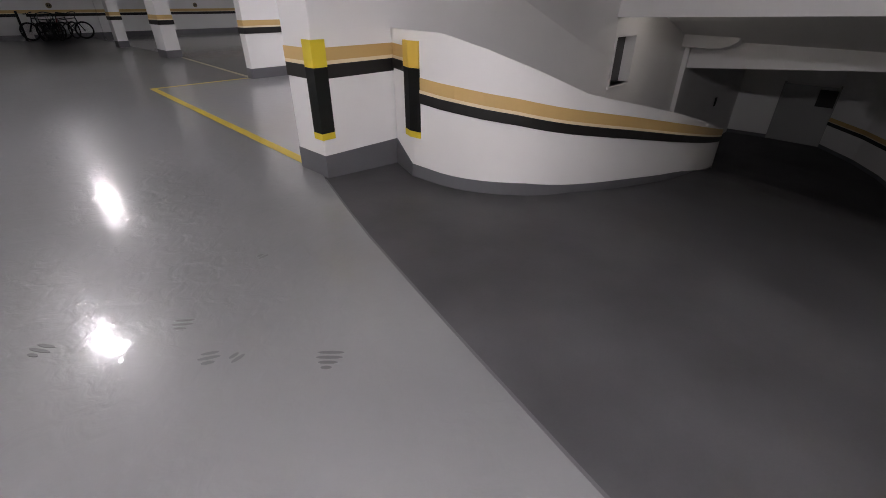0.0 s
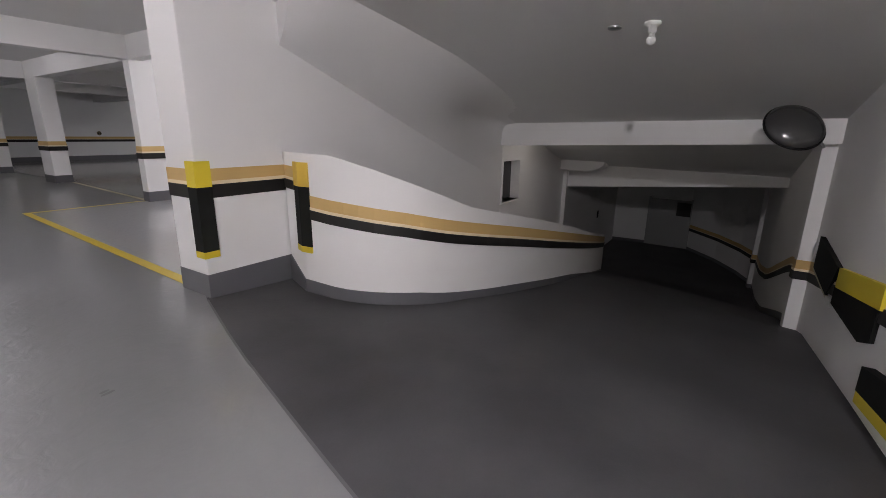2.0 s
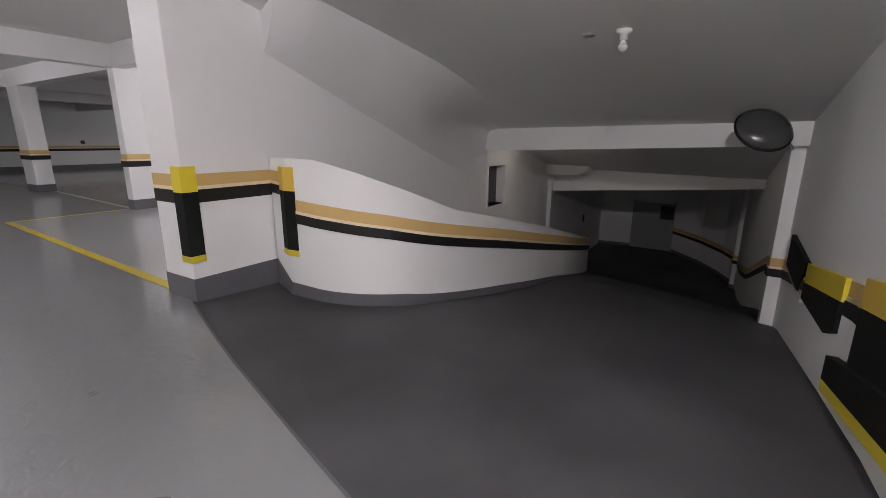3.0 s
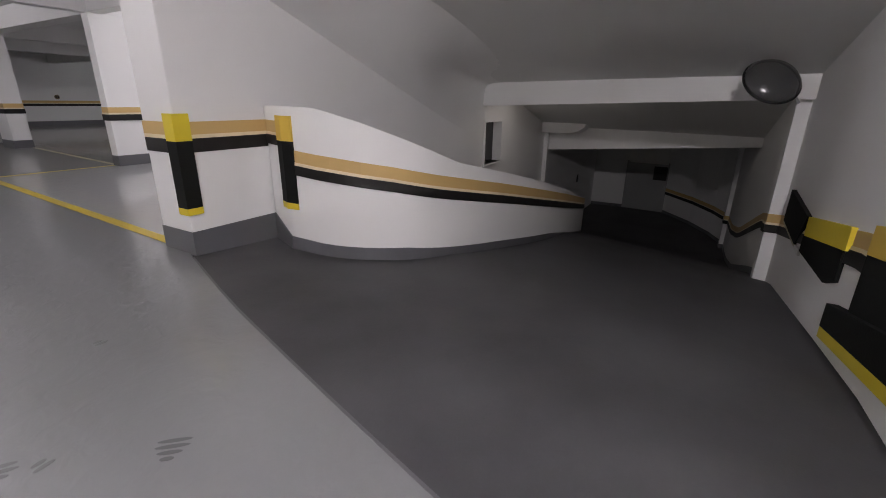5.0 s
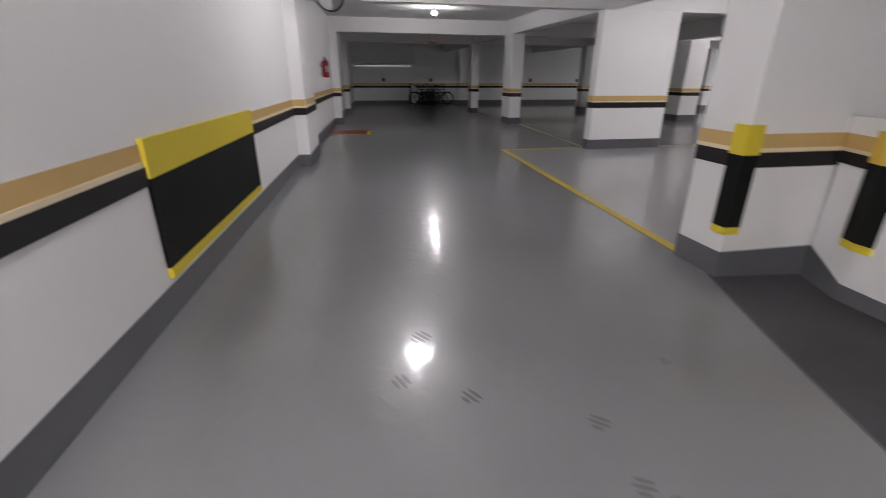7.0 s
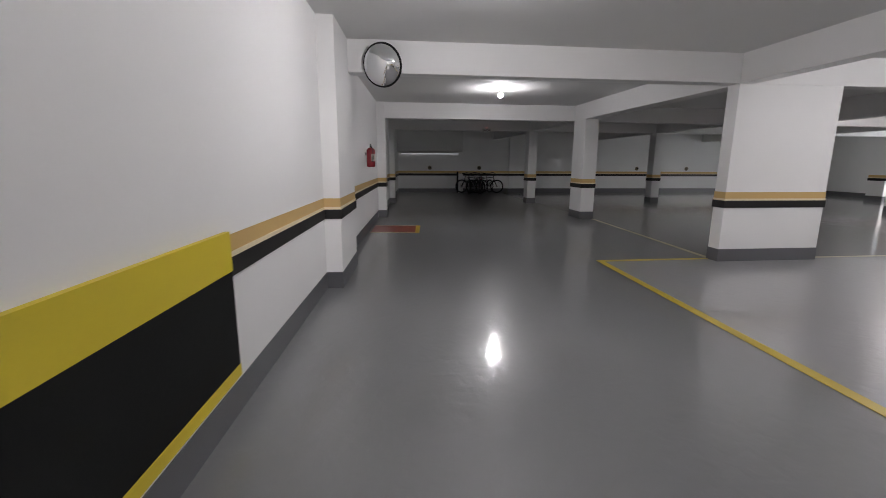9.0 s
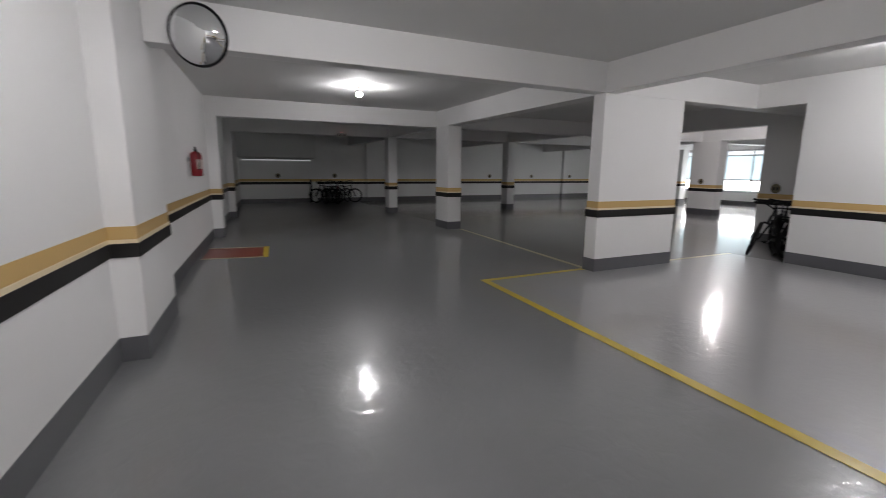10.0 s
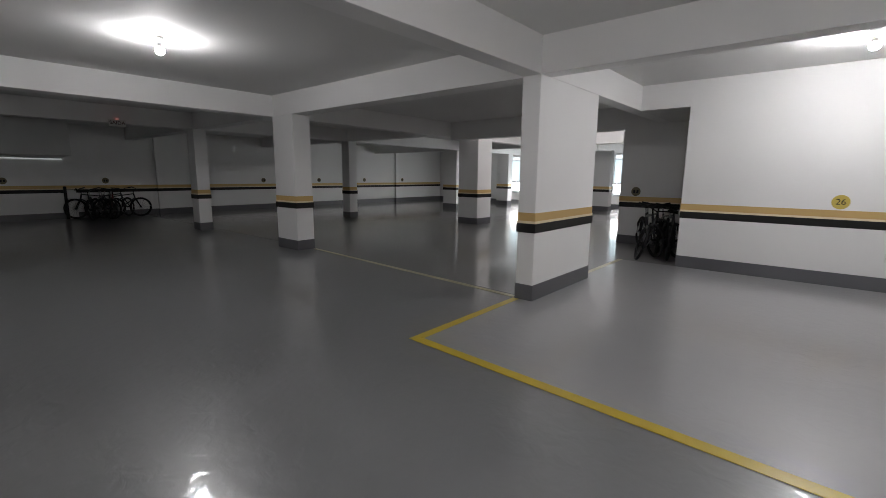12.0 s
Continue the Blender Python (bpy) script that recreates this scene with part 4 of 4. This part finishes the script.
bicycle((-0.38, 15.66, 0.0), 3, 4, DARKFRAME, "dark bicycle leaning by the back wall", -8)
bicycle((-0.72, 15.62, 0.0), 262, -4, REDFRAME, "dark red bicycle parked behind another bicycle", 12)
bicycle((-0.95, 15.58, 0.0), 283, -5, DARKFRAME, "black bicycle crowded between two others", 20)
bicycle((-1.18, 15.64, 0.0), 256, 6, DARKFRAME, "dark bicycle beside a white board", -14)
bicycle((-1.05, 15.95, 0.0), 184, 4, DARKFRAME, "dark bicycle half hidden by a row of bicycles", 6)
bicycle((-0.62, 15.86, 0.0), 20, -3, DARKFRAME, "black bicycle wedged into a row of bicycles", 24)
bd = thing("folded_board", "white board leaning on the back wall", "board", (-1.62, 16.12, 0.0))
part("panel", box(-0.12, 0.12, -0.02, 0.02, 0.0, 0.95, 0.01), PLASTIC, bd)
part("strip", box(-0.20, -0.12, -0.03, 0.03, 0.0, 1.06, 0.01), RUBBER, bd, "black upright edge")

# ---------------------------------------------------------------- marks on the floor


def print_mark(x, y, rz, widths, mat=None, label="faint dark striped shoe print on the floor"):
    t = thing("shoe_print", label, "floor mark", (x, y, 0), rz, group="marks on the floor", kind="structure")
    for i, w_ in enumerate(widths):
        pts = [(0.5 * w_ * math.cos(2 * math.pi * k / 14), 0.045 - 0.032 * i + 0.0105 * math.sin(2 * math.pi * k / 14)) for k in range(14)]
        part("stripe", prism(pts, -0.002, 0.0012 + 0.0002 * i), mat or MARK, t)
    return t


print_mark(-3.53, -8.12, -46, (0.125, 0.125, 0.09, 0.05))
print_mark(-3.91, -7.39, -40, (0.10, 0.11, 0.06), FAINT)
print_mark(-3.91, -7.73, -30, (0.08, 0.10, 0.06), FAINT)
print_mark(-4.44, -7.11, -58, (0.10, 0.12, 0.06))
print_mark(-4.76, -6.93, -64, (0.09, 0.12, 0.08), FAINT)
print_mark(-4.59, -6.54, -54, (0.10, 0.13, 0.12, 0.07))
print_mark(-3.81, -7.83, 10, (0.05, 0.07), FAINT)
print_mark(-3.30, -7.05, 10, (0.05, 0.07), FAINT)
